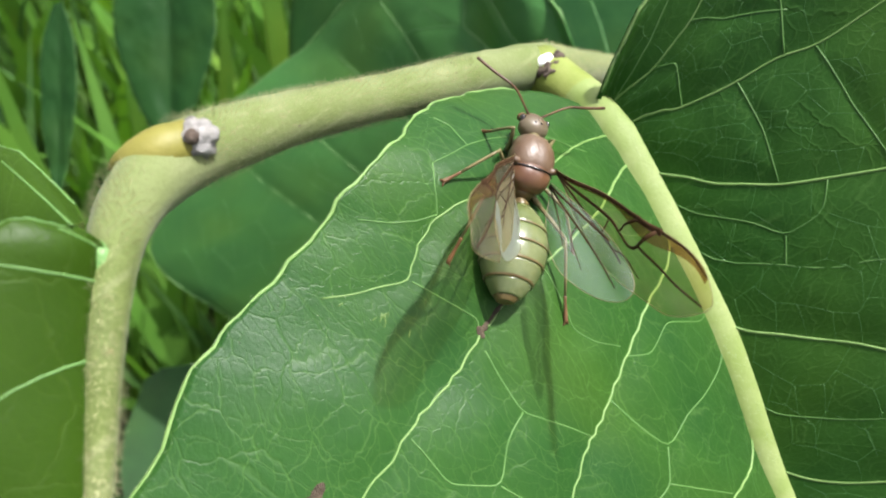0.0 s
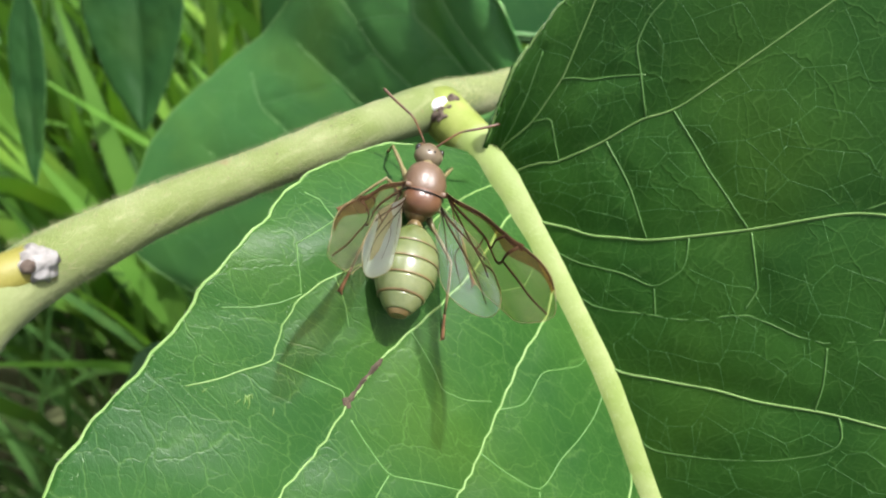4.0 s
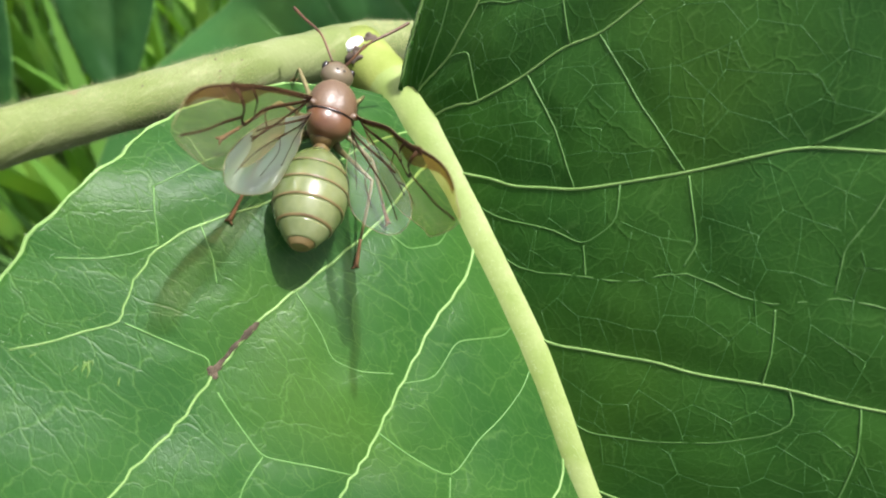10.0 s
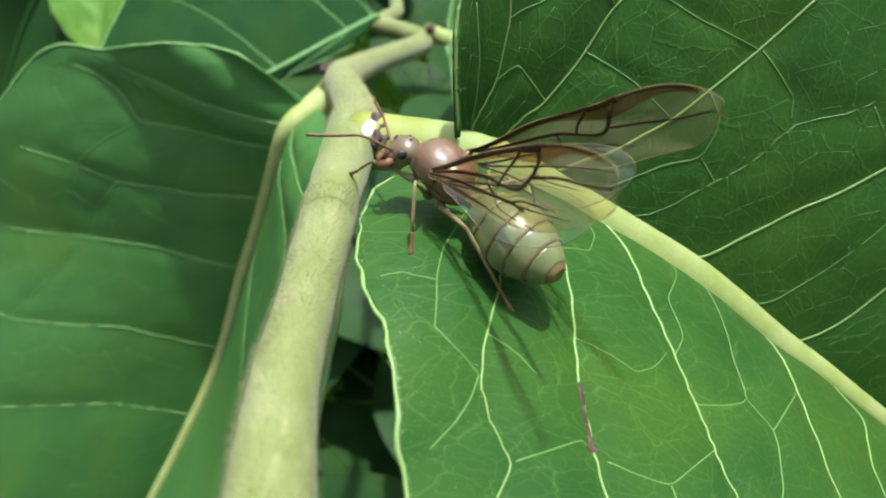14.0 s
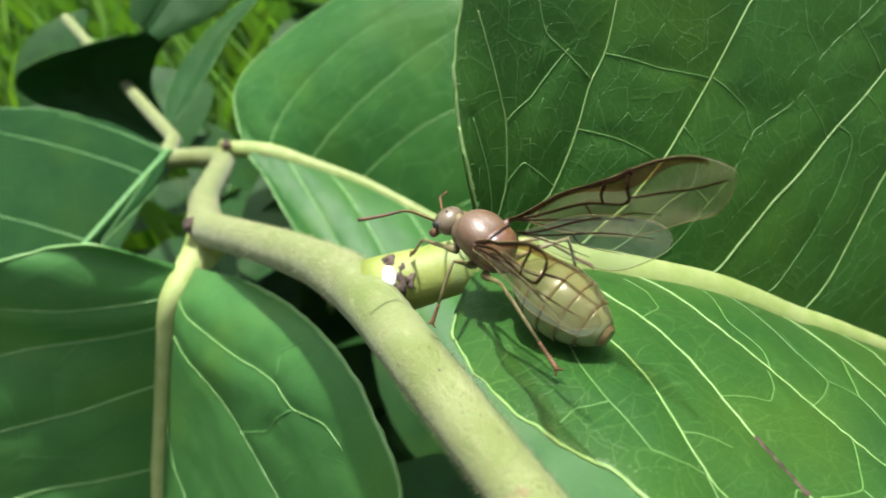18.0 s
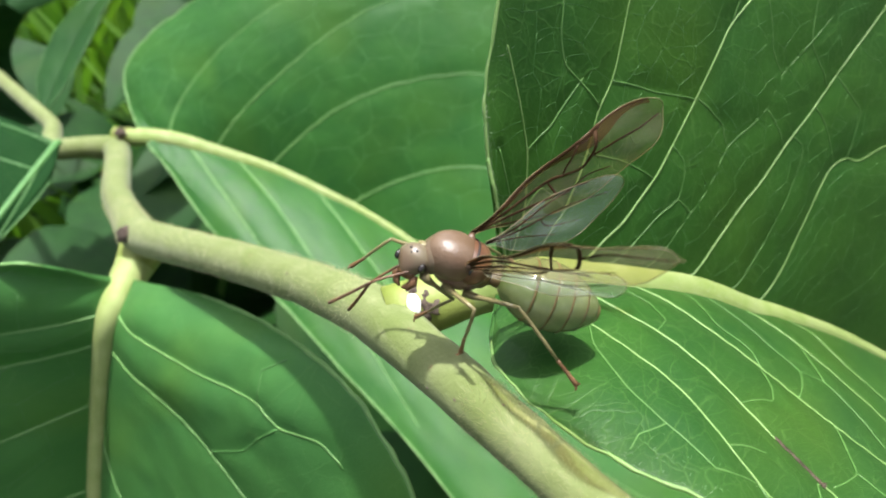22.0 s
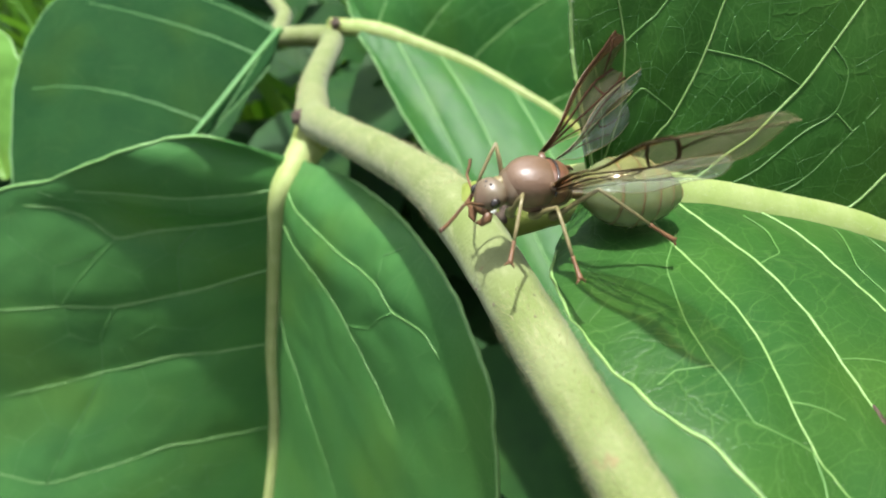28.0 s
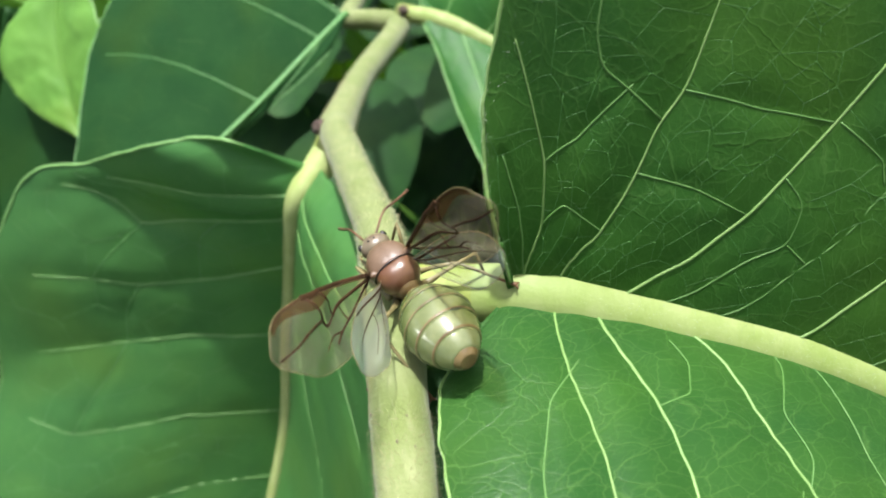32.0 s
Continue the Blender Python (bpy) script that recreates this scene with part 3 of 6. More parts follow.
# ---- the leaf of the next node ----
B_MID = [(-12.5, 69.5, -43.7), (-18.8, 64.9, -45.0), (-25.0, 60.5, -46.5), (-30.5, 60.0, -55.7), (-37.5, 59.5, -69.2), (-47.5, 56.5, -87.2), (-65.0, 46.0, -117.7), (-103.0, 21.0, -163.7)]
B_LEFT_VEINS = [
    (0.75, [(0.33, 0.0), (0.37, 0.2), (0.4, 0.45), (0.41, 0.7), (0.43, 0.85)]),
    (1.0, [(0.415, 0.0), (0.433, 0.04), (0.486, 0.28), (0.525, 0.54), (0.5, 0.65), (0.49, 0.77), (0.495, 0.88)]),
    (1.0, [(0.585, 0.0), (0.602, 0.22), (0.604, 0.5), (0.594, 0.66), (0.591, 0.86)]),
    (1.0, [(0.742, 0.0), (0.682, 0.32), (0.667, 0.55), (0.657, 0.86)]),
    (1.0, [(0.84, 0.0), (0.784, 0.34), (0.7525, 0.715), (0.72, 0.87)]),
    (1.0, [(0.89, 0.0), (0.854, 0.32), (0.82, 0.8)]),
]
B_LEFT_VEINS += [(0.4, line) for line in ([(0.525, 0.54), (0.56, 0.6), (0.594, 0.66)], [(0.604, 0.5), (0.63, 0.55), (0.667, 0.55)], [(0.486, 0.28), (0.53, 0.33), (0.602, 0.3)], [(0.667, 0.55), (0.7, 0.6), (0.7525, 0.715)])]
B_RIGHT_VEINS = [
    (0.8, [(0.36, 0.0), (0.455, 0.13), (0.52, 0.46), (0.552, 0.685), (0.603, 0.717), (0.602, 0.825), (0.64, 0.86)]),
    (0.8, [(0.51, 0.0), (0.57, 0.14), (0.66, 0.4), (0.707, 0.55), (0.745, 0.68)]),
    (0.72, [(0.74, 0.0), (0.797, 0.092), (0.8326, 0.293), (0.86, 0.5)]),
]
B_RIGHT_VEINS += [(0.45, line) for line in ([(0.552, 0.685), (0.481, 0.749), (0.443, 0.88)], [(0.603, 0.717), (0.635, 0.644), (0.66, 0.6), (0.68, 0.48)])]
B_LEFT = Half(B_MID, [(0.14, (-24.5, 65.0, -44.7), 0), (0.15, (-27.0, 66.5, -39.7), 0), (0.18, (-30.0, 65.0, -31.7), 0.3), (0.22, (-38.0, 69.0, -29.7), 0.8), (0.28, (-48.0, 70.5, -28.7), 0.8), (0.36, (-63.0, 77.0, -31.7), 2),
                      (0.45, (-77.0, 81.0, -32.7), 0.8), (0.53, (-97.0, 76.0, -46.7), 0.8), (0.62, (-115.0, 68.0, -71.7), 0.8), (0.71, (-132.0, 55.0, -89.7), 0.8), (0.81, (-147.0, 36.0, -112.7), 0.3), (0.92, (-149.0, 15.0, -148.7), 0.3), (1.0, (-103.5, 21.5, -163.7), 0)],
              (-0.45, -0.62, 0.64), B_LEFT_VEINS, True)
B_RIGHT = Half(B_MID, [(0.14, (-20.0, 58.0, -43.2), 0), (0.15, (-17.0, 55.0, -40.7), 0), (0.18, (-12.0, 43.0, -34.7), 0.5), (0.24, (-8.5, 26.0, -27.2), 0.3), (0.32, (-7.2, 11.0, -21.2), 0.3), (0.42, (-7.6, -1.0, -20.7), 1),
                       (0.52, (-10.0, -10.0, -25.7), 0.3), (0.65, (-21.0, -19.0, -50.7), 0.3), (0.8, (-51.0, -13.0, -105.7), 0.3), (1.0, (-102.5, 20.5, -163.7), 0)],
               (-0.6, -0.35, 0.7), B_RIGHT_VEINS)
leaf("smooth green leaf with pale veins and a wavy rim", B_MID, [B_LEFT, B_RIGHT], BLADE_B, PALE_VEIN, rib=(4.6, 1.7), taper=4.0, squash=0.9, rib_lift=0.5, vein_lift=0.06, size=(160, 70), petiole=0.15, rib_skin=RIB, veins_to=0.9, vein_r=0.3, net=0.07, net_gap=8, rim=0.4, puff=0.55, net_skin=FAINT_VEIN)

# ---- the leaves further back ----
C_MID = [(6.0, 180.0, -101.0), (18.7, 167.7, -101.4), (29.4, 156.2, -105.9), (41.5, 141.7, -112.1), (50.3, 125.3, -117.1), (59.8, 105.8, -124.3), (74.9, 53.5, -138.3)]
C_LOW = Half(C_MID, [(0.14, (12.2, 167.8, -100.0), 0.0), (0.18, (12.9, 156.2, -104.8), 0.0), (0.28, (12.3, 127.7, -113.2), 1.0), (0.42, (15.7, 91.2, -121.9), 2.0), (0.60, (18.3, 49.8, -130.5), 2.0), (0.80, (23.7, -16.6, -139.6), 1.0), (0.92, (68.7, -39.6, -145.6), 1.0), (1.00, (74.5, 51.8, -137.7), 0.0)],
             (-0.1, -0.3, 0.9), fan((0.23, 0.47, 1.0), (0.4, 0.66, 1.0), (0.6, 0.88, 1.0), (0.8, 1.0, 1.0)))
C_UP = Half(C_MID, [(0.14, (13.4, 174.6, -100.4), 0.0), (0.15, (16.4, 188.7, -96.2), 0.0), (0.18, (24.6, 199.9, -89.8), 2.0), (0.26, (47.2, 198.9, -79.9), 4.0), (0.40, (78.2, 181.6, -66.3), 5.0), (0.60, (115.1, 148.3, -63.1), 5.0), (0.80, (131.7, 95.0, -88.2), 3.0), (1.00, (76.0, 54.7, -139.0), 0.0)],
            (-0.3, -0.4, 0.8), fan((0.28, 0.7, 1.0), (0.51, 0.78, 1.0), (0.64, 0.9, 1.0), (0.83, 0.95, 1.0)), True)
leaf("smooth green leaf with a yellow midrib, behind the ant's leaf", C_MID, [C_LOW, C_UP], BLADE_C, PALE_VEIN, rib=(3.4, 1.4), vein_lift=0.12, size=(150, 80), petiole=0.1, rib_skin=VEIN, veins_to=0.88, vein_r=0.33, rim=0.45, puff=0.6, net=0.07, net_gap=10, net_skin=FAINT_VEIN)
D_MID = [(-10.8, 170.4, -86.6), (-13.0, 167.5, -85.2), (-24.7, 156.4, -83.6), (-43.9, 138.9, -82.0), (-61.9, 122.7, -79.2), (-85.3, 106.8, -76.9)]
D_UP = Half(D_MID, [(0.12, (-15.7, 173.1, -85.1), 0.0), (0.15, (-19.1, 181.3, -82.9), 1.0), (0.20, (-27.2, 196.5, -79.7), 2.0), (0.35, (-43.4, 210.8, -74.4), 3.0), (0.55, (-70.6, 211.9, -64.8), 3.0), (0.80, (-90.1, 174.8, -64.9), 2.0), (1.00, (-102.5, 113.7, -75.7), 0.0)],
            (-0.2, -0.5, 0.8), fan((0.1, 0.3, 1.0), (0.3, 0.5, 1.0), (0.5, 0.68, 1.0), (0.7, 0.85, 1.0)))
D_LOW = Half(D_MID, [(0.12, (-14.5, 164.6, -85.7), 0.0), (0.20, (-20.6, 154.5, -86.6), 0.5), (0.40, (-35.9, 143.0, -85.8), 0.5), (0.60, (-55.2, 128.5, -83.9), 0.5), (0.80, (-71.5, 112.9, -80.3), 0.5), (1.00, (-84.9, 106.0, -77.5), 0.0)],
             (-0.3, -0.7, 0.3), fan((0.3, 0.5, 1.0), (0.6, 0.8, 1.0)))
# this blade's green is darkened to stand in for shade falling on it
leaf("green leaf with a curled lower half on the far node", D_MID, [D_UP, D_LOW], leaf_material("leaf_blade_d_shade_darkened", (0.010, 0.042, 0.012), (0.017, 0.06, 0.016), (0.12, 0.2, 0.07), pale=0.12, sheen=0.03, rough=0.7), FAINT_VEIN, rib=(1.1, 0.6), size=(110, 60), vein_lift=0.15, vein_r=0.3, rim=0.3, puff=1.0)

# ---- the leaf at the hanging end of the twig ----
OLIVE = leaf_material("leaf_blade_olive", (0.03, 0.075, 0.004), (0.045, 0.10, 0.006), (0.10, 0.16, 0.03), pale=0.2, sheen=0.2)
F_MID = [(-0.6, -58.8, 12.5), (2.3, -61.9, 9.0), (4.9, -65.1, 5.4), (7.1, -67.9, 2.6), (10.4, -71.8, -1.2)]
F_L = Half(F_MID, [(0.00, (-0.5, -59.2, 12.6), 0.0), (0.02, (-1.2, -60.0, 14.7), 0.5), (0.10, (-2.3, -62.7, 16.4), 1.0), (0.30, (-3.0, -68.1, 15.7), 1.0), (0.60, (2.1, -73.4, 8.6), 1.0), (1.00, (10.1, -72.0, -1.2), 0.0)],
           (0.3, -0.5, 0.8), fan((0.15, 0.3, 1.0), (0.4, 0.55, 1.0), (0.6, 0.8, 1.0)))
F_R = Half(F_MID, [(0.00, (-6.2, -57.2, 11.7), 0.0), (0.05, (-14.2, -57.3, 12.6), 0.5), (0.30, (-20.7, -62.1, 10.0), 0.5), (0.60, (-14.0, -71.5, -1.4), 0.5), (1.00, (9.7, -72.0, -2.1), 0.0)],
           (0.3, -0.5, 0.8), fan((0.15, 0.3, 1.0), (0.4, 0.55, 1.0), (0.6, 0.8, 1.0)))
leaf("young green leaf at the bent end of the twig", F_MID, [F_L, F_R], OLIVE, PALE_VEIN, rib=(0.8, 0.5), size=(50, 26), vein_r=0.1, rim=0.1, puff=0.2)

# ---- the twig ----
twig = empty("twig", "zigzag yellow-green downy twig with leaf scars and a bud", "twig", at=(0, 0, 0))
RUNS = [("bent_tip", [(8.0, -69.0, 1.5), (4.9, -65.1, 5.4), (2.3, -61.9, 9.0), (-0.8, -58.3, 12.0), (-3.8, -54.0, 12.6)], [0.9, 1.0, 1.2, 1.7, 2.3]),
        ("internode", [(-4.1, -50.2, 12.7), (-5.2, -38.4, 9.1), (-4.7, -28.6, 6.1), (-4.0, -14.4, 2.0)], [2.6, 2.2, 2.15, 2.5]),
        ("internode", [(-3.2, 2.0, -3.6), (-4.2, 15.6, -10.8), (-8.1, 38.3, -23.2), (-12.9, 65.9, -39.4)], [3.0, 2.75, 2.85, 3.3]),
        ("internode", [(-13.4, 70.0, -42.0), (-11.8, 88.0, -52.2), (-9.1, 113.9, -67.5), (2.2, 167.0, -98.3)], [3.7, 3.3, 3.4, 3.9]),
        ("internode", [(4.4, 177.9, -103.6), (-5.0, 180.5, -99.0), (-13.5, 183.0, -97.0), (-6.0, 225.0, -117.0), (-13.1, 376.7, -157.1), (-25.4, 560.5, -187.7)], [4.4, 3.6, 3.4, 3.0, 3.2, 3.6])]
path, sizes, cuts = [], [], [0]
corners = [(p, r) for _, pts, radii in RUNS for p, r in zip(pts, radii)]
starts = [sum(len(run[1]) for run in RUNS[:k]) for k in range(1, len(RUNS))]
for k, ((p, r), (q, e)) in enumerate(zip(corners, corners[1:])):
    if k in starts:
        cuts.append(len(path))
    steps = max(2, min(40, int(math.dist(p, q) / 1.2)))
    for i in range(steps):
        w = i / steps
        path.append([a + (b - a) * w for a, b in zip(p, q)])
        sizes.append(r + (e - r) * w)
cuts.append(len(path) - 1)
path, sizes = np.array(path), np.array(sizes)
for _ in range(9):
    path[1:-1] = (path[:-2] + 2 * path[1:-1] + path[2:]) / 4
    sizes[1:-1] = (sizes[:-2] + 2 * sizes[1:-1] + sizes[2:]) / 4
for (name, _, _), bm in zip(RUNS, twig_tube(path.tolist(), sizes.tolist(), cuts)):
    piece = part(name, bm, BARK, twig)
    spots = np.array([v.co for v in piece.data.vertices]).reshape(-1, 22, 3)
    piece.data.normals_split_custom_set_from_vertices((spots - spots.mean(axis=1, keepdims=True)).reshape(-1, 3).tolist())

# fine down along the twig
rng = random.Random(4)
bm = bmesh.new()
for name, pts, radii in RUNS[:4]:
    length = sum(math.dist(a, b) for a, b in zip(pts, pts[1:]))
    for _ in range(int(length * (300 if length < 70 else 80))):
        x = np.array([rng.random(), 0.0])
        x[1] = min(1, x[0] + 0.01)
        a, b = spline(pts, x)
        r = spline([(q,) for q in radii], x)[0, 0]
        way = Vector(b - a).normalized()
        out = way.orthogonal().normalized()
        out.rotate(Matrix.Rotation(rng.uniform(0, 6.283), 3, way))
        lean = (out + way * rng.uniform(-0.6, 0.6) + Vector((rng.uniform(-0.3, 0.3), rng.uniform(-0.3, 0.3), rng.uniform(-0.3, 0.3)))).normalized()
        p = Vector(a) + out * r * 0.97
        side = lean.cross(way).normalized() * 0.016
        tip = p + lean * rng.uniform(0.25, 0.75)
        bm.faces.new([bm.verts.new(mm(q)) for q in (p - side, p + side, tip)])
tagged(part("down", bm, FUZZ, twig, "fine pale down"), kind="stuff")


def lump(p, size, material, name, parent, rough, label="", seed=0, axes=(1, 1, 1), turn=(0, 0, 0)):
    """An uneven rounded lump at p (millimetres), of a size in millimetres."""
    bm = ball([size * a / 1000 for a in axes], segments=20, rings=14, shape=lambda c: c * (1 + rough * noise.noise(c * 2.3 + Vector((seed, 0, 0))) + rough * 0.5 * noise.noise(c * 6 + Vector((0, seed, 0)))))
    return part(name, bm, material, parent, label, pose(*mm(p), *turn))


lump((0.35, -1.9, -1.35), 1.6, SCAR, "leaf_scar", twig, 0.5, "dark corky leaf scar", 1, (0.72, 1.05, 0.85))
lump((0.0, -0.1, -0.45), 0.85, SCAR, "leaf_scar", twig, 0.5, "dark corky leaf scar", 2)
lump((-15.4, 67.4, -37.8), 1.5, SCAR, "leaf_scar", twig, 0.5, "dark corky leaf scar", 3)
lump((7.2, 174.5, -96.5), 1.8, SCAR, "leaf_scar", twig, 0.4, "dark corky leaf scar", 4)
for k, p in enumerate([(-4.2, 109.0, -62.5), (-3.7, -25.4, 7.0), (-6.6, -38.8, 10.6), (-2.0, -22.0, 3.2), (-3.4, -18.0, 4.0), (-2.2, -25.0, 4.0), (-5.2, 30.0, -17.4)]):
    near = np.linalg.norm(path - np.array(p), axis=1).argmin()
    p = path[near] + (np.array(p) - path[near]) * sizes[near] * 0.97 / np.linalg.norm(np.array(p) - path[near])
    lump(p, 0.15 if k else 0.35, SCAR, "bark_spot", twig, 0.3, "", k, (1, 1.4, 0.7))

for k in range(26):
    near = int(rng.uniform(cuts[1], cuts[3]))
    out = Vector((rng.uniform(-1, 1), rng.uniform(-0.3, 0.3), rng.uniform(0.1, 1))).normalized()
    lump(path[near] + np.array(out) * sizes[near] * 0.985, rng.uniform(0.06, 0.16), SCAR, "bark_spot", twig, 0.3, "", k + 20, (1, 1.5, 0.6))

gall = lump((-2.75, -49.2, 14.3), 1.25, GALL, "gall", twig, 0.45, "white waxy collar of a lost side shoot", 6, (1.0, 1.0, 1.0))
lump((-2.2, -50.0, 15.1), 0.5, SCAR, "pit", gall, 0.3, "dark pit", 7).parent = None
for o in [o for o in bpy.data.objects if o.name.startswith("pit")]:
    o.parent, o.matrix_parent_inverse = gall, gall.matrix_basis.inverted()
x = np.linspace(0, 1, 20)
line = spline([(-3.6, -49.5, 13.6), (-3.8, -51.1, 14.0), (-4.3, -52.3, 13.9), (-5.1, -53.3, 13.5), (-6.3, -54.2, 12.7)], x)
part("bud", tube([mm(p) for p in line], [1.6 * (1 - k ** 2.4) ** 0.75 / 1000 + 0.00008 for k in x], 18, jitter=0.05), BUD, twig, "pointed yellow-brown bud")

drop = lump((-0.85, -1.6, -0.35), 1.18, WAX, "white_droplet", None, 0.12, "", 9, (0.62, 1.0, 0.62), (20, 0, -30))
tagged(drop, "small white waxy drop stuck on the twig's node", "droplet")

# ---- marks on the ant's leaf ----
ant_leaf = bpy.data.objects["leaf"]
CRACK = skin_material("brown_crack", (0.03, 0.022, 0.011), (0.088, 0.064, 0.04), 900, 0.8, 0.0004)
YELLOW = skin_material("yellow_fleck", (0.048, 0.12, 0.012), (0.075, 0.135, 0.018), 900, 0.5)


def patch(h, s0, v0, s1, v1, width, name, material, label, seed, lift=0.05):
    """A thin uneven patch on a blade from (s0, v0) to (s1, v1), width in millimetres."""
    n = 22
    s, v = np.linspace(s0, s1, n), np.linspace(v0, v1, n)
    line = rippled(h, s, v, 0.16, 0.5)
    way = line[-1] - line[0]
    side = np.cross(way, h.up)
    side /= np.linalg.norm(side)
    bm = bmesh.new()
    rows = []
    for k, p in enumerate(line):
        w = width * math.sin(math.pi * (k + 0.4) / (n - 0.2)) ** 0.5
        a = w * (0.5 + 0.6 * abs(noise.noise(Vector((k * 0.45, seed, 0)))))
        b = w * (0.5 + 0.6 * abs(noise.noise(Vector((k * 0.45, seed, 5)))))
        up = h.up * lift
        rows.append([bm.verts.new(mm(q)) for q in (p - side * a + up * 0.2, p + up, p + side * b + up * 0.2)])
    for a, b in zip(rows[:-1], rows[1:]):
        bm.faces.new((a[0], a[1], b[1], b[0]))
        bm.faces.new((a[1], a[2], b[2], b[1]))
    return part(name, bm, material, ant_leaf, label)


for k, (s0, v0, s1, v1, w) in enumerate(((0.5565, 0.605, 0.575, 0.629, 0.5), (0.573, 0.628, 0.592, 0.648, 0.36), (0.59, 0.645, 0.604, 0.659, 0.46), (0.598, 0.666, 0.607, 0.65, 0.6))):
    patch(A_LEFT, s0, v0, s1, v1, w, "crack", CRACK, "brown dried crack along a vein", k + 1, 0.22)
patch(A_LEFT, 0.75, 0.81, 0.765, 0.82, 0.8, "crack", CRACK, "brown dried spot", 3, 0.1)
for k in range(9):
    s0, v0 = 0.611 + rng.gauss(0, 0.005), 0.825 + rng.gauss(0, 0.035)
    patch(A_LEFT, s0, v0, s0 + rng.uniform(0.003, 0.01), v0 + rng.uniform(-0.012, 0.012), rng.uniform(0.06, 0.16), "fleck", YELLOW, "yellow fleck", k + 5, 0.06)

HAIR = skin_material("leaf_hair", (0.26, 0.33, 0.20), (0.36, 0.42, 0.28), 900, 0.7)
bm = bmesh.new()


def hair(p, way, length, width):
    side = way.orthogonal().normalized()
    side.rotate(Matrix.Rotation(rng.uniform(0, 6.283), 3, way))
    bm.faces.new([bm.verts.new(mm(q)) for q in (p - side * width, p + side * width, p + way * length)])


def astray(k):
    return Vector((rng.gauss(0, k), rng.gauss(0, k), rng.gauss(0, k)))


for h, count, low in ((A_LEFT, 650, 0.8), (A_RIGHT, 500, 0.7)):
    s = np.array([rng.uniform(0.32, 0.75) for _ in range(count)])
    v = np.array([1 - (1 - low) * rng.random() ** 1.6 for _ in range(count)])
    for p in rippled(h, s, v, 0.16):
        hair(Vector(p + h.up * 0.05), (Vector(h.up) * 0.4 + astray(0.6)).normalized(), rng.uniform(0.12, 0.5), 0.014)
    for p in rippled(h, np.linspace(0.02, 0.8, 1500), np.ones(1500), 0.16):
        hair(Vector(p - h.up * 0.1), astray(1).normalized(), rng.uniform(0.25, 0.5), 0.014)
for p in spline(A_MID, np.sort(np.random.default_rng(3).random(2600) * 0.5)):
    way = (astray(1) + Vector((0.2, -0.4, 0.8))).normalized()
    r = 0.65 + 1.95 * (1 - max(0.0, (p[0] + 2.6) / 107)) ** 1.5
    hair(Vector(p) + way * r * 0.9, (way + astray(0.4)).normalized(), rng.uniform(0.2, 0.42), 0.014)
tagged(part("down", bm, HAIR, ant_leaf, "fine white down near the rim"), kind="stuff")

# ---- the winged ant ----
K = 1.08
SHELL = skin_material("ant_thorax", (0.088, 0.05, 0.024), (0.126, 0.082, 0.047), 380, 0.42, 0.00009, spec=0.55)
SCUTE = skin_material("ant_scutellum", (0.09, 0.038, 0.017), (0.125, 0.068, 0.034), 420, 0.3, 0.00002, spec=0.55)
HEADSKIN = skin_material("ant_head", (0.125, 0.105, 0.062), (0.1, 0.064, 0.036), 420, 0.36, 0.00003, spec=0.5)
FLANK = skin_material("ant_flank", (0.17, 0.12, 0.075), (0.14, 0.08, 0.05), 420, 0.4, 0.00003)
GREEN = skin_material("ant_gaster", (0.075, 0.1, 0.027), (0.15, 0.172, 0.075), 330, 0.22, 0.00002, sub=0.2, spec=0.6)
BAND = skin_material("ant_band", (0.075, 0.048, 0.016), (0.14, 0.105, 0.04), 500, 0.3)
LIMB = skin_material("ant_limb", (0.13, 0.115, 0.046), (0.19, 0.16, 0.07), 500, 0.35)
FOOT = skin_material("ant_foot", (0.1, 0.05, 0.02), (0.155, 0.08, 0.034), 700, 0.45)
DARK = skin_material("ant_eye", (0.01, 0.008, 0.006), (0.02, 0.015, 0.01), 900, 0.15, spec=0.7)
FEELER = skin_material("ant_feeler", (0.05, 0.026, 0.015), (0.13, 0.06, 0.024), 600, 0.4)
WINGVEIN = skin_material("wing_vein", (0.026, 0.013, 0.005), (0.05, 0.025, 0.01), 400, 0.7, spec=0.1)


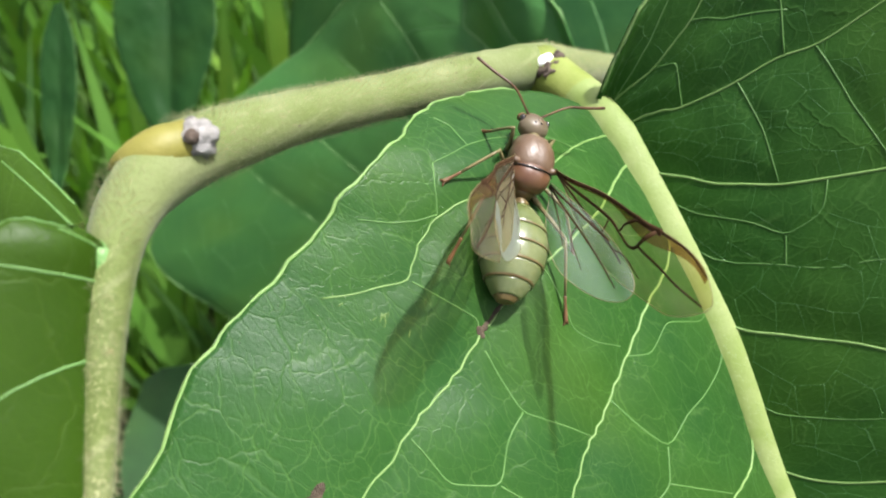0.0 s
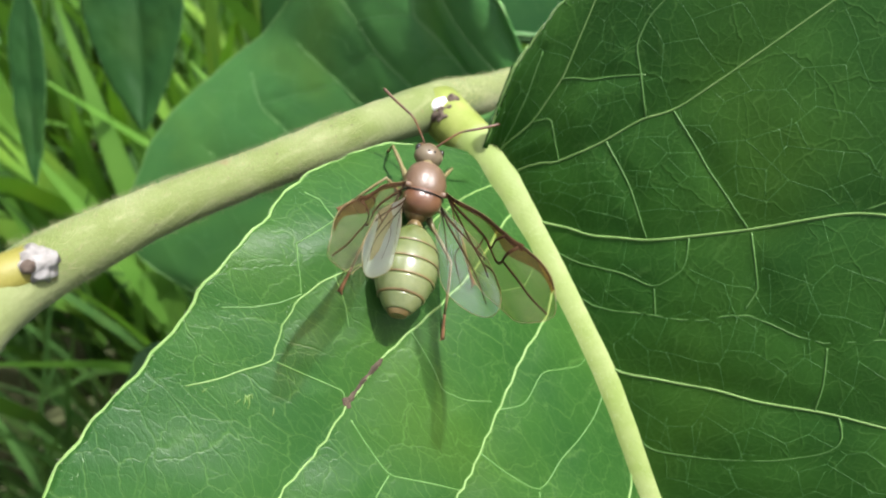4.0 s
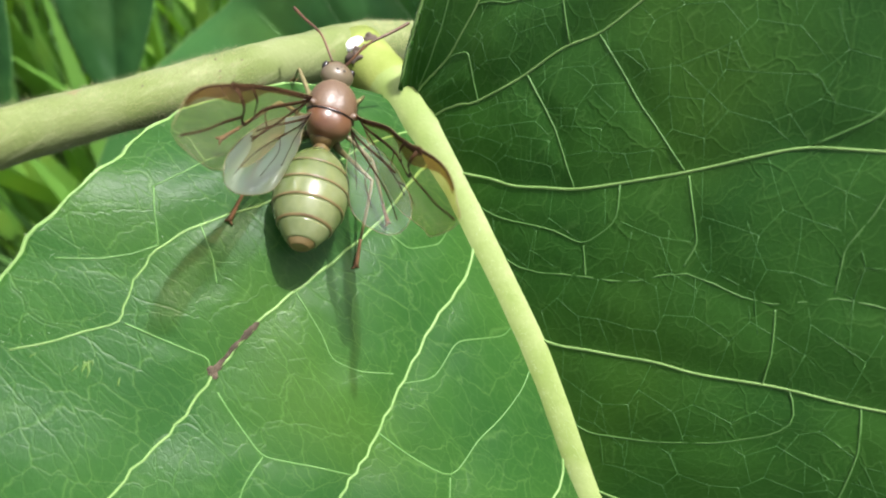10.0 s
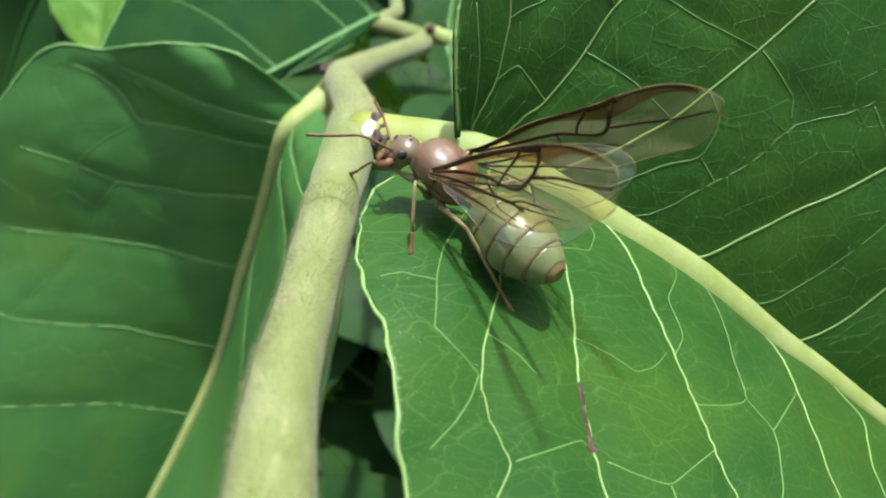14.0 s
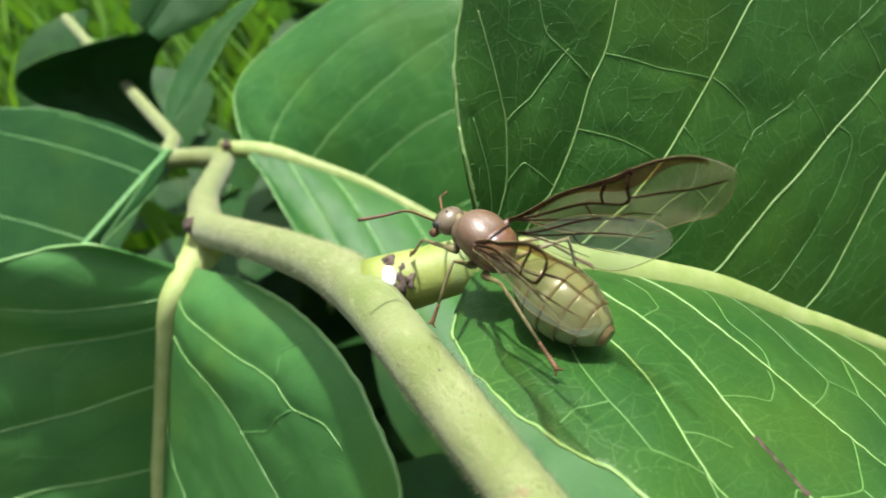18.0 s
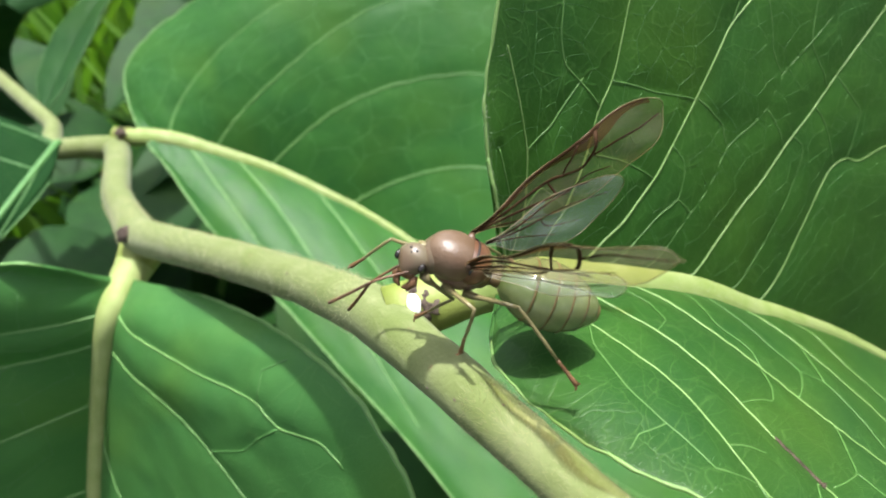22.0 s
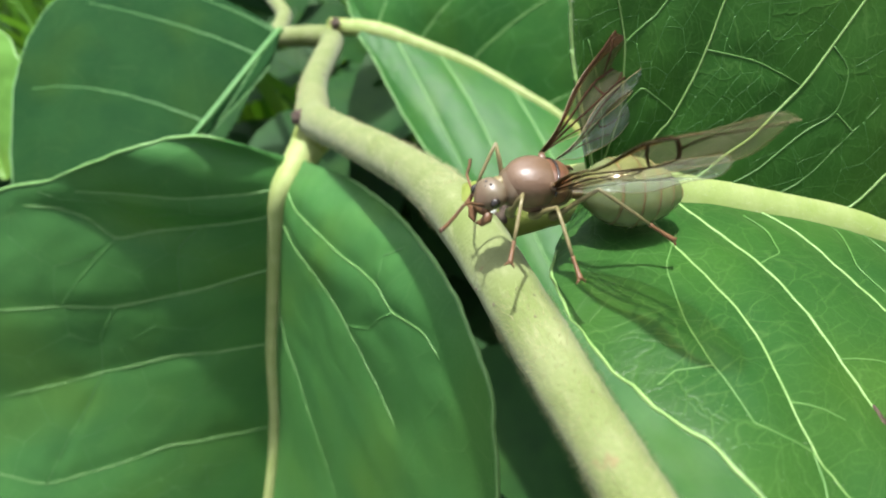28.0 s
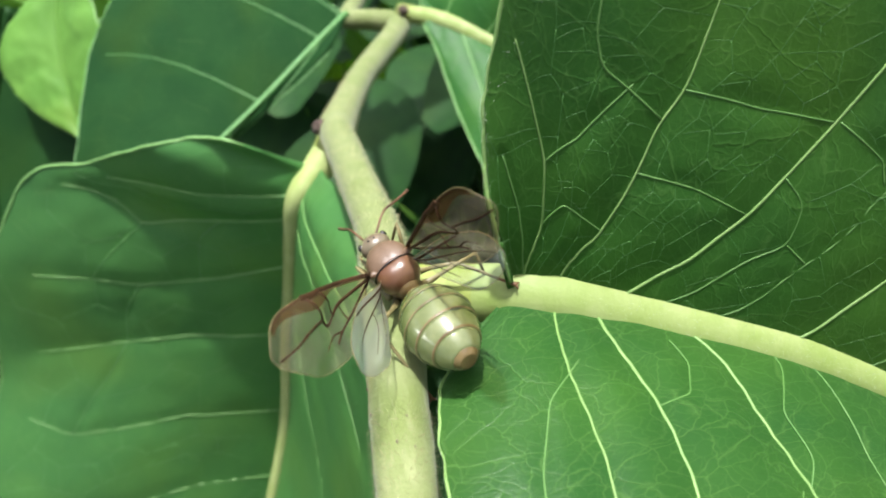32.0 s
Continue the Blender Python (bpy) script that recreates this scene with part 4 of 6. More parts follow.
def wing_material(name, tints, milky, shine=0.35, cloud=(0.60, 0.55, 0.46, 1)):
    """Clear glossy skin; tints: the two colours of the light that passes."""
    m, t, b, out = shader(name)
    co = t.nodes.new("ShaderNodeTexCoord")
    n = node(t, "ShaderNodeTexNoise", Scale=240, Detail=3)
    t.links.new(co.outputs["Object"], n.inputs["Vector"])
    clear = t.nodes.new("ShaderNodeBsdfTransparent")
    t.links.new(ramp(t, n.outputs["Fac"], [(0.35, tints[0]), (0.65, tints[1])]), clear.inputs["Color"])
    gloss = node(t, "ShaderNodeBsdfGlossy", Roughness=0.36)
    gloss.inputs["Color"].default_value = (0.95, 0.98, 1.0, 1)
    bump = node(t, "ShaderNodeBump", Strength=0.5, Distance=0.0003)
    t.links.new(n.outputs["Fac"], bump.inputs["Height"])
    t.links.new(bump.outputs[0], gloss.inputs["Normal"])
    behind, front, milk = t.nodes.new("ShaderNodeBsdfTranslucent"), t.nodes.new("ShaderNodeBsdfDiffuse"), t.nodes.new("ShaderNodeMixShader")
    behind.inputs["Color"].default_value = front.inputs["Color"].default_value = cloud
    t.links.new(behind.outputs[0], milk.inputs[1])
    t.links.new(front.outputs[0], milk.inputs[2])
    face = node(t, "ShaderNodeLayerWeight", Blend=0.25)
    a, c = t.nodes.new("ShaderNodeMixShader"), t.nodes.new("ShaderNodeMixShader")
    a.inputs[0].default_value = milky
    t.links.new(clear.outputs[0], a.inputs[1])
    t.links.new(milk.outputs[0], a.inputs[2])
    t.links.new(sums(t, "MULTIPLY_ADD", face.outputs["Fresnel"], shine, 0.008), c.inputs[0])
    t.links.new(a.outputs[0], c.inputs[1])
    t.links.new(gloss.outputs[0], c.inputs[2])
    t.links.new(c.outputs[0], out.inputs["Surface"])
    return m


MEMBRANE = wing_material("wing_membrane", ((0.80, 0.70, 0.47), (0.90, 0.82, 0.62)), 0.11, 0.12, (0.5, 0.44, 0.28, 1))
HINDSKIN = wing_material("hindwing_membrane", ((0.84, 0.86, 0.85), (0.93, 0.95, 0.95)), 0.12, 0.5, (0.8, 0.86, 0.83, 1))
STAIN = wing_material("wing_stain", ((0.42, 0.26, 0.12), (0.55, 0.38, 0.20)), 0.15, 0.05, (0.3, 0.18, 0.08, 1))
ant = empty("winged_ant", "winged queen ant with red-brown thorax and green gaster", "ant")


def km(*p):
    return Vector(p) * (K / 1000)


def grown(name, radii, centre, material, shape=None, parent=None, label="", seg=28):
    return part(name, ball([r * K / 1000 for r in radii], km(*centre), seg, seg * 2 // 3, shape), material, parent or ant, label)


def dome(c):
    y = c.y
    x, y, z = [math.copysign(abs(q) ** 0.86, q) for q in (c.x, y, c.z)]
    return Vector((x * (0.95 - 0.14 * max(0, y)), y * 0.97, z * (0.96 - 0.07 * max(0, -y)) + 0.015 * abs(math.sin(x * 5.5))))


grown("thorax", (2.12, 2.25, 1.8), (0, 0.5, 0.2), SHELL, dome, label="glossy red-brown thorax", seg=36)
grown("scutellum", (1.95, 1.6, 1.62), (0, -1.05, 0.12), SCUTE, dome, label="rusty plate behind the thorax dome")
grown("pronotum", (1.62, 1.15, 1.5), (0, 1.85, -0.25), HEADSKIN, label="pale tan collar")
part("groove", tube([km(1.95 * math.sin(a), -0.8 - 0.3 * math.cos(a) ** 2, 0.18 + 1.6 * math.cos(a)) for a in np.linspace(-1.4, 1.4, 25)], 0.0001, 6), DARK, ant, "dark groove behind the thorax dome")
grown("flank", (1.6, 2.3, 1.75), (0, -0.4, -0.75), FLANK, label="pale tan flanks under the wings")
grown("propodeum", (1.1, 1.0, 1.15), (0, -2.0, -0.75), BAND, label="brown hind thorax")
for sx in (-1, 1):
    part("wing_joint", tube([km(sx * 1.2, -0.6, 0.8), km(sx * 1.7, -0.55, 1.2), km(sx * 2.1, -0.6, 1.3)], [0.00042, 0.00034, 0.0002], 10), SHELL, ant)
part("waist", tube([km(0, -2.5, -1.0), km(0, -2.9, -0.9), km(0, -3.4, -0.6), km(0, -4.2, -0.9)], [0.0007, 0.0005, 0.0008, 0.0006], 12), BAND, ant)
part("neck", tube([km(0, 2.5, 0.0), km(0, 3.3, 0.1)], [0.0007, 0.0005], 12), LIMB, ant, "pale neck skin")

# gaster: overlapping plates, each with a darker hind rim
cuts = [0.0, 0.29, 0.48, 0.65, 0.82, 0.955, 1.0]


def girth(f):
    return max(0.0, math.sin(math.pi * min(1, f * 0.93 + 0.035)) ** 0.62) * (1 - 0.16 * f)


def gaster_ring(bm, f, grow):
    y, c = -3.6 - 8.5 * f, -0.6 - 0.3 * f
    r = girth(f)
    return [bm.verts.new(km((3.15 * r + grow) * math.cos(a), y, c + (2.95 * r + grow) * math.sin(a))) for a in [2 * math.pi * k / 36 for k in range(36)]]


for k, (a, b) in enumerate(zip(cuts[:-1], cuts[1:])):
    bm = bmesh.new()
    rings = [gaster_ring(bm, a + (b - a) * i / 8, -0.05 + 0.085 * i / 8) for i in range(9)]
    rings.append(gaster_ring(bm, b, -0.12))
    for p, q in zip(rings[:-1], rings[1:]):
        for i in range(36):
            bm.faces.new((p[i], q[i], q[(i + 1) % 36], p[(i + 1) % 36]))
    bm.faces.new(rings[0])
    bm.faces.new(rings[-1][::-1])
    plate = part("gaster_plate", bm, GREEN if k < 5 else BAND, ant, "glossy olive-green plate" if k < 5 else "small brown end plate")
    if k < 4:
        bm = bmesh.new()
        rings = [gaster_ring(bm, b - w, g) for w, g in ((0.03, 0.0), (0.026, 0.02), (0.002, 0.047), (0.0, 0.02))]
        for p, q in zip(rings[:-1], rings[1:]):
            for i in range(36):
                if 0 <= i < 36:
                    bm.faces.new((p[i], q[i], q[(i + 1) % 36], p[(i + 1) % 36]))
        part("band", bm, BAND, plate, "thin brown hind rim")

# head, with eyes, jaws and feelers
head = grown("head", (1.36, 1.4, 1.08), (0, 1.3, 0), HEADSKIN, lambda c: Vector((c.x * (1 - 0.4 * max(0, c.y + 0.2)) * 1.05, c.y, c.z * (1 - 0.2 * c.y))), label="tan head with a reddish face")
head.location = km(0, 2.9, 0.2)
for sx in (-1, 1):
    grown("eye", (0.3, 0.42, 0.42), (sx * 1.13, 1.5, 0.34), DARK, parent=head, seg=14)
    grown("ocellus", (0.12, 0.12, 0.09), (sx * 0.28, 0.62, 1.0), DARK, parent=head, seg=8)
    part("jaw", tube([km(sx * 0.6, 2.3, -0.3), km(sx * 0.8, 2.75, -0.45), km(sx * 0.5, 3.25, -0.55), km(sx * 0.08, 3.45, -0.6)], [0.00042, 0.00042, 0.00032, 0.00008], 8), FOOT, head, "dark red toothed jaw")
grown("ocellus", (0.12, 0.12, 0.09), (0, 0.92, 1.02), DARK, parent=head, seg=8)
grown("face", (0.8, 0.5, 0.62), (0, 2.3, -0.1), FOOT, parent=head, label="reddish shield of the face")
feelers = {}
for side, sx in (("l", -1), ("r", 1)):
    path = [(0, 0, 0), (0, 1.0, 0.35), (0, 2.2, 0.75), (0, 3.0, 0.85), (0, 3.6, 0.75), (0, 5.0, 0.4), (0, 6.4, 0.12), (0, 7.2, 0.0)]
    line = spline(path, np.linspace(0, 1, 22))
    feeler = part("feeler", tube([km(*p) / K for p in line[:11]], [0.00011] * 11, 8), FEELER, head, "dark elbowed feeler with a reddish end")
    part("feeler_end", tube([km(*p) / K for p in line[10:]], [0.00012 + 0.00004 * i / 11 for i in range(12)], 8), FEELER, feeler)
    feeler.location = km(sx * 0.5, 2.1, 0.42)
    feelers[side] = feeler

# legs: thigh, then shank and foot turning together at the knee
legs, shanks, feet = {}, {}, {}
for code, root in (("L1", (-1.5, 2.0, -1.6)), ("L2", (-1.6, 0.0, -1.9)), ("L3", (-1.5, -1.8, -1.9)), ("R1", (1.5, 2.0, -1.6)), ("R2", (1.6, 0.0, -1.9)), ("R3", (1.5, -1.8, -1.9))):
    up, low = {"1": (3.8, 5.6), "2": (4.0, 6.0), "3": (5.2, 8.0)}[code[1]]
    mmv = lambda *p: Vector(p) / 1000
    leg = part("leg", tube([mmv(0, -0.5, 0.3), mmv(0, 0.3, 0.1), mmv(0, up * 0.3, 0.1), mmv(0, up * 0.6, 0.1), mmv(0, up, 0)], [0.00045, 0.00034, 0.00019, 0.00021, 0.00014], 10), LIMB, ant, "pale tan leg")
    s, toe = low * 0.66, low * 0.34
    shank = part("shank", tube([mmv(0, -0.1, 0), mmv(0, s * 0.25, 0.05), mmv(0, s * 0.7, 0.05), mmv(0, s, 0)], [0.00013, 0.00015, 0.00015, 0.00012], 9), LIMB, leg)
    bm = tube([mmv(0, s, 0), mmv(0, s + toe * 0.1, 0), mmv(0, s + toe * 0.45, 0.05), mmv(0, s + toe * 0.8, 0.08), mmv(0, low - 0.2, 0.1)], [0.00018, 0.00014, 0.00016, 0.00022, 0.00024], 8)
    for sx in (-1, 1):
        tube([mmv(0, low - 0.35, 0.1), mmv(sx * 0.28, low - 0.1, 0.12), mmv(sx * 0.4, low + 0.05, -0.08)], [0.00013, 0.0001, 0.00002], 6, bm)
    foot = part("foot", bm, FOOT, leg, "red-brown clawed foot")
    leg.location = km(*root)
    shank.location = foot.location = mmv(0, up, 0)
    legs[code], shanks["s" + code], feet["s" + code] = leg, shank, foot

# wings
FORE = [(0, 0.35), (3, 0.6), (6, 0.8), (9, 0.95), (12, 0.9), (14.5, 0.65), (16.5, 0.15), (17.9, -0.7), (18.5, -1.7), (18.2, -2.7), (17.2, -3.7), (15.5, -4.5), (13, -5.0), (10, -4.9), (7, -4.0), (4, -2.6), (1.5, -1.0), (0, -0.4)]
HIND = [(0, 0.3), (2, 0.6), (5, 0.9), (8, 0.95), (10.5, 0.7), (12.3, 0.0), (13, -0.9), (12.6, -2.0), (11.3, -3.1), (9.3, -3.9), (7, -4.2), (4.5, -3.7), (2.4, -2.4), (1, -1.1), (0, -0.4)]
FORE_VEINS = [([(0, 0.1), (4, 0.5), (8, 0.75), (10.5, 0.85)], 0.19, 0.15), ([(10.2, 0.8), (11.5, 0.7), (12.6, 0.72)], 0.26, 0.24), ([(12.5, 0.75), (15, 0.45), (17.2, -0.3)], 0.13, 0.05),
              ([(0, 0.0), (3.5, -0.3), (7.2, -0.9), (8.6, -1.5)], 0.15, 0.12), ([(8.6, -1.5), (9.3, -0.4), (10.4, 0.7)], 0.11, 0.11), ([(8.6, -1.5), (10.2, -2.0), (11.2, -1.3), (12.2, 0.6)], 0.12, 0.14),
              ([(11.2, -1.3), (13.5, -1.5), (15.8, -2.1), (17.9, -2.4)], 0.13, 0.06), ([(0, -0.15), (3, -0.9), (6, -1.9), (9, -2.9), (10.3, -3.6)], 0.13, 0.08), ([(7.2, -0.9), (7.4, -2.3)], 0.09, 0.09),
              ([(9.0, -2.9), (10.5, -2.9), (12.5, -3.6)], 0.09, 0.04), ([(0, -0.2), (3, -1.6), (6, -3.2)], 0.08, 0.04)]
HIND_VEINS = [([(0, 0.1), (3, 0.3), (6, 0.5), (8, 0.7)], 0.11, 0.07), ([(0, 0.0), (4, -0.4), (7.5, -0.9), (11.5, -1.5)], 0.11, 0.04), ([(5.0, -0.5), (5.6, -1.6), (8.5, -2.7)], 0.08, 0.03), ([(0, -0.1), (3, -1.2), (6, -2.6)], 0.08, 0.03)]


def wave(x, y, sx):
    x, y = x * 1.108, y * 0.95 + 0.088 * x
    return Vector((sx * x, y, 0.28 * math.sin(x * 0.55 + y * 0.9) + 0.12 * math.sin(y * 2.3) - 0.012 * x * y)) / 1000


def wing(name, outline, veins, sx, root, label, skin):
    bm = bmesh.new()
    o = np.array(outline)
    edge = spline(np.vstack([o, o[:1]]), np.linspace(0, 1, 91))[:-1]
    lead = sorted([p for p in edge if p[1] >= np.interp(p[0], [0, edge[:, 0].max()], [0, -1.6]) - 1e-6], key=lambda p: p[0])
    trail = sorted([p for p in edge if p[1] < np.interp(p[0], [0, edge[:, 0].max()], [0, -1.6]) - 1e-6], key=lambda p: p[0])
    lead, trail = np.array(lead), np.array(trail)
    rows = []
    for x in np.linspace(0, edge[:, 0].max() - 0.02, 46):
        top, low = np.interp(x, lead[:, 0], lead[:, 1]), np.interp(x, trail[:, 0], trail[:, 1])
        rows.append([bm.verts.new(wave(x, low + (top - low) * j / 14, sx)) for j in range(15)])
    for a, b in zip(rows[:-1], rows[1:]):
        for j in range(14):
            bm.faces.new((a[j], b[j], b[j + 1], a[j + 1]))
    ob = part(name, bm, skin, ant, label)
    ob.location = km(*root)
    part("wing_rim", tube([wave(p[0], p[1], sx) for p in np.vstack([edge, edge[:1]])], 0.00003, 5), LIMB, ob)
    if skin is MEMBRANE:
        bm = bmesh.new()
        rows = []
        for x in np.linspace(0.2, 17.4, 40):
            top, w = np.interp(x, lead[:, 0], lead[:, 1]), 0.45 + 0.75 * math.exp(-((x - 11.8) / 2.6) ** 2)
            rows.append([bm.verts.new(wave(x, top - w * j / 3, sx) + Vector((0, 0, 0.00003))) for j in range(4)])
        for a, b in zip(rows[:-1], rows[1:]):
            for j in range(3):
                bm.faces.new((a[j], a[j + 1], b[j + 1], b[j]))
        part("brown_margin", bm, STAIN, ob, "brown stained leading margin")
    for pts, r0, r1 in veins:
        line = spline(pts, np.linspace(0, 1, 12))
        core = [wave(p[0], p[1], sx) for p in line]
        bm = tube(core, np.linspace(r0, r1, 12) * np.linspace(0.95, 1.35, 12) / 1000, 6)
        for k, q in enumerate(bm.verts):
            q.co.z += (core[k // 6].z - q.co.z) * 0.75
        part("wing_vein", bm, WINGVEIN, ob)
    return ob


wings = {}
for side, sx in (("l", -1), ("r", 1)):
    wings["fore_" + side] = wing("forewing", FORE, FORE_VEINS, sx, (sx * 2.0, -0.5, 1.3), "clear amber forewing with dark brown veins", MEMBRANE)
    wings["hind_" + side] = wing("hindwing", HIND, HIND_VEINS, sx, (sx * 1.7, -1.8, 1.0), "clear pale hindwing with fine veins", HINDSKIN)

# ---- what grows behind: far leaves, undergrowth and the ground ----
def far_leaf(label, mid, width, up, blade=None, veins=True, group="leaves behind", rim=0.12):
    """A leaf along mid (millimetres) with an oval outline of the given width."""
    m = np.array(mid, float)
    way = m[-1] - m[0]
    side = np.cross(way, np.array(up, float))
    side /= np.linalg.norm(side)
    halves = []
    for sx in (-1, 1):
        st = []
        for u in np.linspace(0, 1, 7):
            w = width / 2 * math.sin(math.pi * min(1, 0.04 + u * 0.95)) ** 0.7 * (1.1 - 0.35 * u)
            p = spline(m, [u])[0] + sx * side * w + np.array(up) * w * 0.2
            st.append((u, tuple(p), width * 0.02))
        halves.append(Half(m, st, up, fan(*((k, k + 0.22, 1.0) for k in (0.1, 0.25, 0.4, 0.55, 0.7))) if veins else ()))
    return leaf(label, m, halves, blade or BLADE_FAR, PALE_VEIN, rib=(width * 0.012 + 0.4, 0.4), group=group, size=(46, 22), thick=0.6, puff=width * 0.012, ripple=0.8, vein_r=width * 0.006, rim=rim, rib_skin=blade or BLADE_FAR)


# the raised green stands in for light through the leaf and on the weeds
SUNLIT_GREEN = leaf_material("leaf_blade_painted_sunlit", (0.10, 0.25, 0.035), (0.14, 0.31, 0.05), (0.2, 0.34, 0.05), pale=0.12)
far_leaf("bright green leaf behind the twig, backlight in its colour", [(-99.0, 207.0, -57.0), (-106.0, 192.0, -68.0), (-109.0, 179.0, -78.0), (-111.0, 166.0, -88.0)], 46, (-0.2, -0.5, 0.8), SUNLIT_GREEN, False)
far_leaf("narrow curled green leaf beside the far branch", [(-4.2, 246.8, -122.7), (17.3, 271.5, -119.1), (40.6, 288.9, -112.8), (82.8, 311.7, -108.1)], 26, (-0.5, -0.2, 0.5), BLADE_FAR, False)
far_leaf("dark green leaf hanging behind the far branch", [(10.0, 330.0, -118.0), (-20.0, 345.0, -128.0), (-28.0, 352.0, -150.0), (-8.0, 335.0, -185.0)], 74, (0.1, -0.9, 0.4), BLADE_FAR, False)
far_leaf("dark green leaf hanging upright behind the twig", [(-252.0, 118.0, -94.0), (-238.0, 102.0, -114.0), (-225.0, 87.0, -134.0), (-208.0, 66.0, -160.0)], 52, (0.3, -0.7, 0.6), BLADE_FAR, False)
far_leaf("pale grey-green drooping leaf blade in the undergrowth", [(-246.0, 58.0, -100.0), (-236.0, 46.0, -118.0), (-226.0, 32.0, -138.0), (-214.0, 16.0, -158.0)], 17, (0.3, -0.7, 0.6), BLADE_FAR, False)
far_leaf("broad leaf behind, shade put into its dark green", [(-120.0, 210.0, -60.0), (-150.0, 190.0, -90.0), (-170.0, 160.0, -125.0), (-185.0, 120.0, -170.0)], 120, (0.2, -0.7, 0.6), BLADE_FAR, False)
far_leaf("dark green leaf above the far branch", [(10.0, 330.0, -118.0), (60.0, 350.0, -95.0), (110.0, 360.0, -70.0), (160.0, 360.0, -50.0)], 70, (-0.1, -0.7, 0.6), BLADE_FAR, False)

GRASS = leaf_material("grass_blade", (0.036, 0.105, 0.022), (0.076, 0.17, 0.04), (0.2, 0.3, 0.08), pale=0.1, rough=0.55)
SOIL = skin_material("soil", (0.035, 0.045, 0.015), (0.06, 0.07, 0.025), 14, 0.95, 0.01)
bm = bmesh.new()
n, big = 40, 60.0
verts = [[bm.verts.new((x, y, 0.02 * noise.noise(Vector((x * 3, y * 3, 0))))) for y in np.sign(np.linspace(-1, 1, n)) * np.abs(np.linspace(-1, 1, n)) ** 4 * big] for x in np.sign(np.linspace(-1, 1, n)) * np.abs(np.linspace(-1, 1, n)) ** 4 * big]
for i in range(n - 1):
    for j in range(n - 1):
        bm.faces.new((verts[i][j], verts[i + 1][j], verts[i + 1][j + 1], verts[i][j + 1]))
tagged(part("ground", bm, SOIL), "dark soil under grass and weeds", "ground", kind="structure")


def blades(name, count, spread, low, high, width, material, label, seed):
    """Many bent blades of grass standing on the ground, in one mesh."""
    r = random.Random(seed)
    v, f, uv = [], [], []
    for _ in range(count):
        x, y = r.uniform(*spread[0]), r.uniform(*spread[1])
        h, w, a = r.uniform(low, high), width * r.uniform(0.5, 1.3), r.uniform(0, 6.283)
        lean, b = r.uniform(0.05, 0.5) * h, r.uniform(0, 6.283)
        sx, sy = math.cos(a) * w, math.sin(a) * w
        base = len(v)
        for k in range(5):
            q = k / 4
            px, py, pz = x + math.cos(b) * lean * q * q, y + math.sin(b) * lean * q * q, h * q * (1 - 0.2 * q * lean / h)
            t = (1 - q ** 2) ** 0.5 + 0.02
            v += [(px - sx * t, py - sy * t, pz), (px + sx * t, py + sy * t, pz)]
            uv += [(x * 300, q * h * 300), (x * 300 + w * 300, q * h * 300)]
        f += [(base + 2 * k, base + 2 * k + 1, base + 2 * k + 3, base + 2 * k + 2) for k in range(4)]
    me = bpy.data.meshes.new(name)
    me.from_pydata(v, [], f)
    layer = me.uv_layers.new(name="UVMap")
    idx = np.zeros(len(me.loops), int)
    me.loops.foreach_get("vertex_index", idx)
    layer.data.foreach_set("uv", np.array(uv, np.float32)[idx].ravel())
    me.materials.append(material)
    for p in me.polygons:
        p.use_smooth = True
    return tagged(new(name, me), label, "grass", kind="stuff")


blades("grass", 9000, ((-1.6, 1.2), (-0.4, 2.4)), 0.15, 0.5, 0.006, GRASS, "tall green grass under the shrub", 7)
blades("weeds", 2200, ((-1.4, 1.0), (0.1, 2.2)), 0.3, 0.62, 0.013, SUNLIT_GREEN, "broad-bladed green weeds with sunlight in their colour", 8)


def undergrowth(count, seed):
    """Leaves of the same shrub lower down, coloured dark for shade, in one mesh: each a bent oval folded along its
    middle.
    """
    r = random.Random(seed)
    v, f, uv = [], [], []
    for _ in range(count):
        c = Vector((r.uniform(-0.16, 0.22), r.uniform(-0.02, 0.62), HEIGHT + r.uniform(-0.62, -0.24)))
        m = Matrix.Rotation(r.uniform(0, 6.283), 3, "Z") @ Matrix.Rotation(r.uniform(-0.3, 0.9), 3, "X")
        length, width = r.uniform(0.09, 0.16), r.uniform(0.03, 0.05)
        base = len(v)
        for i in range(9):
            q = i / 8
            w = width * math.sin(math.pi * min(1, 0.03 + 0.96 * q)) ** 0.7
            for j in (-1, -0.5, 0, 0.5, 1):
                v.append(c + m @ Vector((w * j, length * (q - 0.5), 0.25 * abs(w * j) - 0.3 * length * (q - 0.4) ** 2)))
                uv.append((q * length * 1000, j * w * 1000))
        f += [(base + i * 5 + j, base + i * 5 + j + 1, base + i * 5 + j + 6, base + i * 5 + j + 5) for i in range(8) for j in range(4)]
    me = bpy.data.meshes.new("undergrowth")
    me.from_pydata(v, [], f)
    layer = me.uv_layers.new(name="UVMap")
    idx = np.zeros(len(me.loops), int)
    me.loops.foreach_get("vertex_index", idx)
    layer.data.foreach_set("uv", np.array(uv, np.float32)[idx].ravel())
    me.materials.append(SHADE_GREEN)
    for p in me.polygons:
        p.use_smooth = True
    return tagged(new("undergrowth", me), "leaves lower in the shrub, coloured dark for shade", "foliage", kind="stuff")


# canopy shade is put into this deep green; nothing overhead casts it
SHADE_GREEN = leaf_material("leaf_blade_shade_green", (0.010, 0.045, 0.008), (0.018, 0.07, 0.012), (0.05, 0.12, 0.03), pale=0.1, rough=0.6, sheen=0.2)
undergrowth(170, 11)


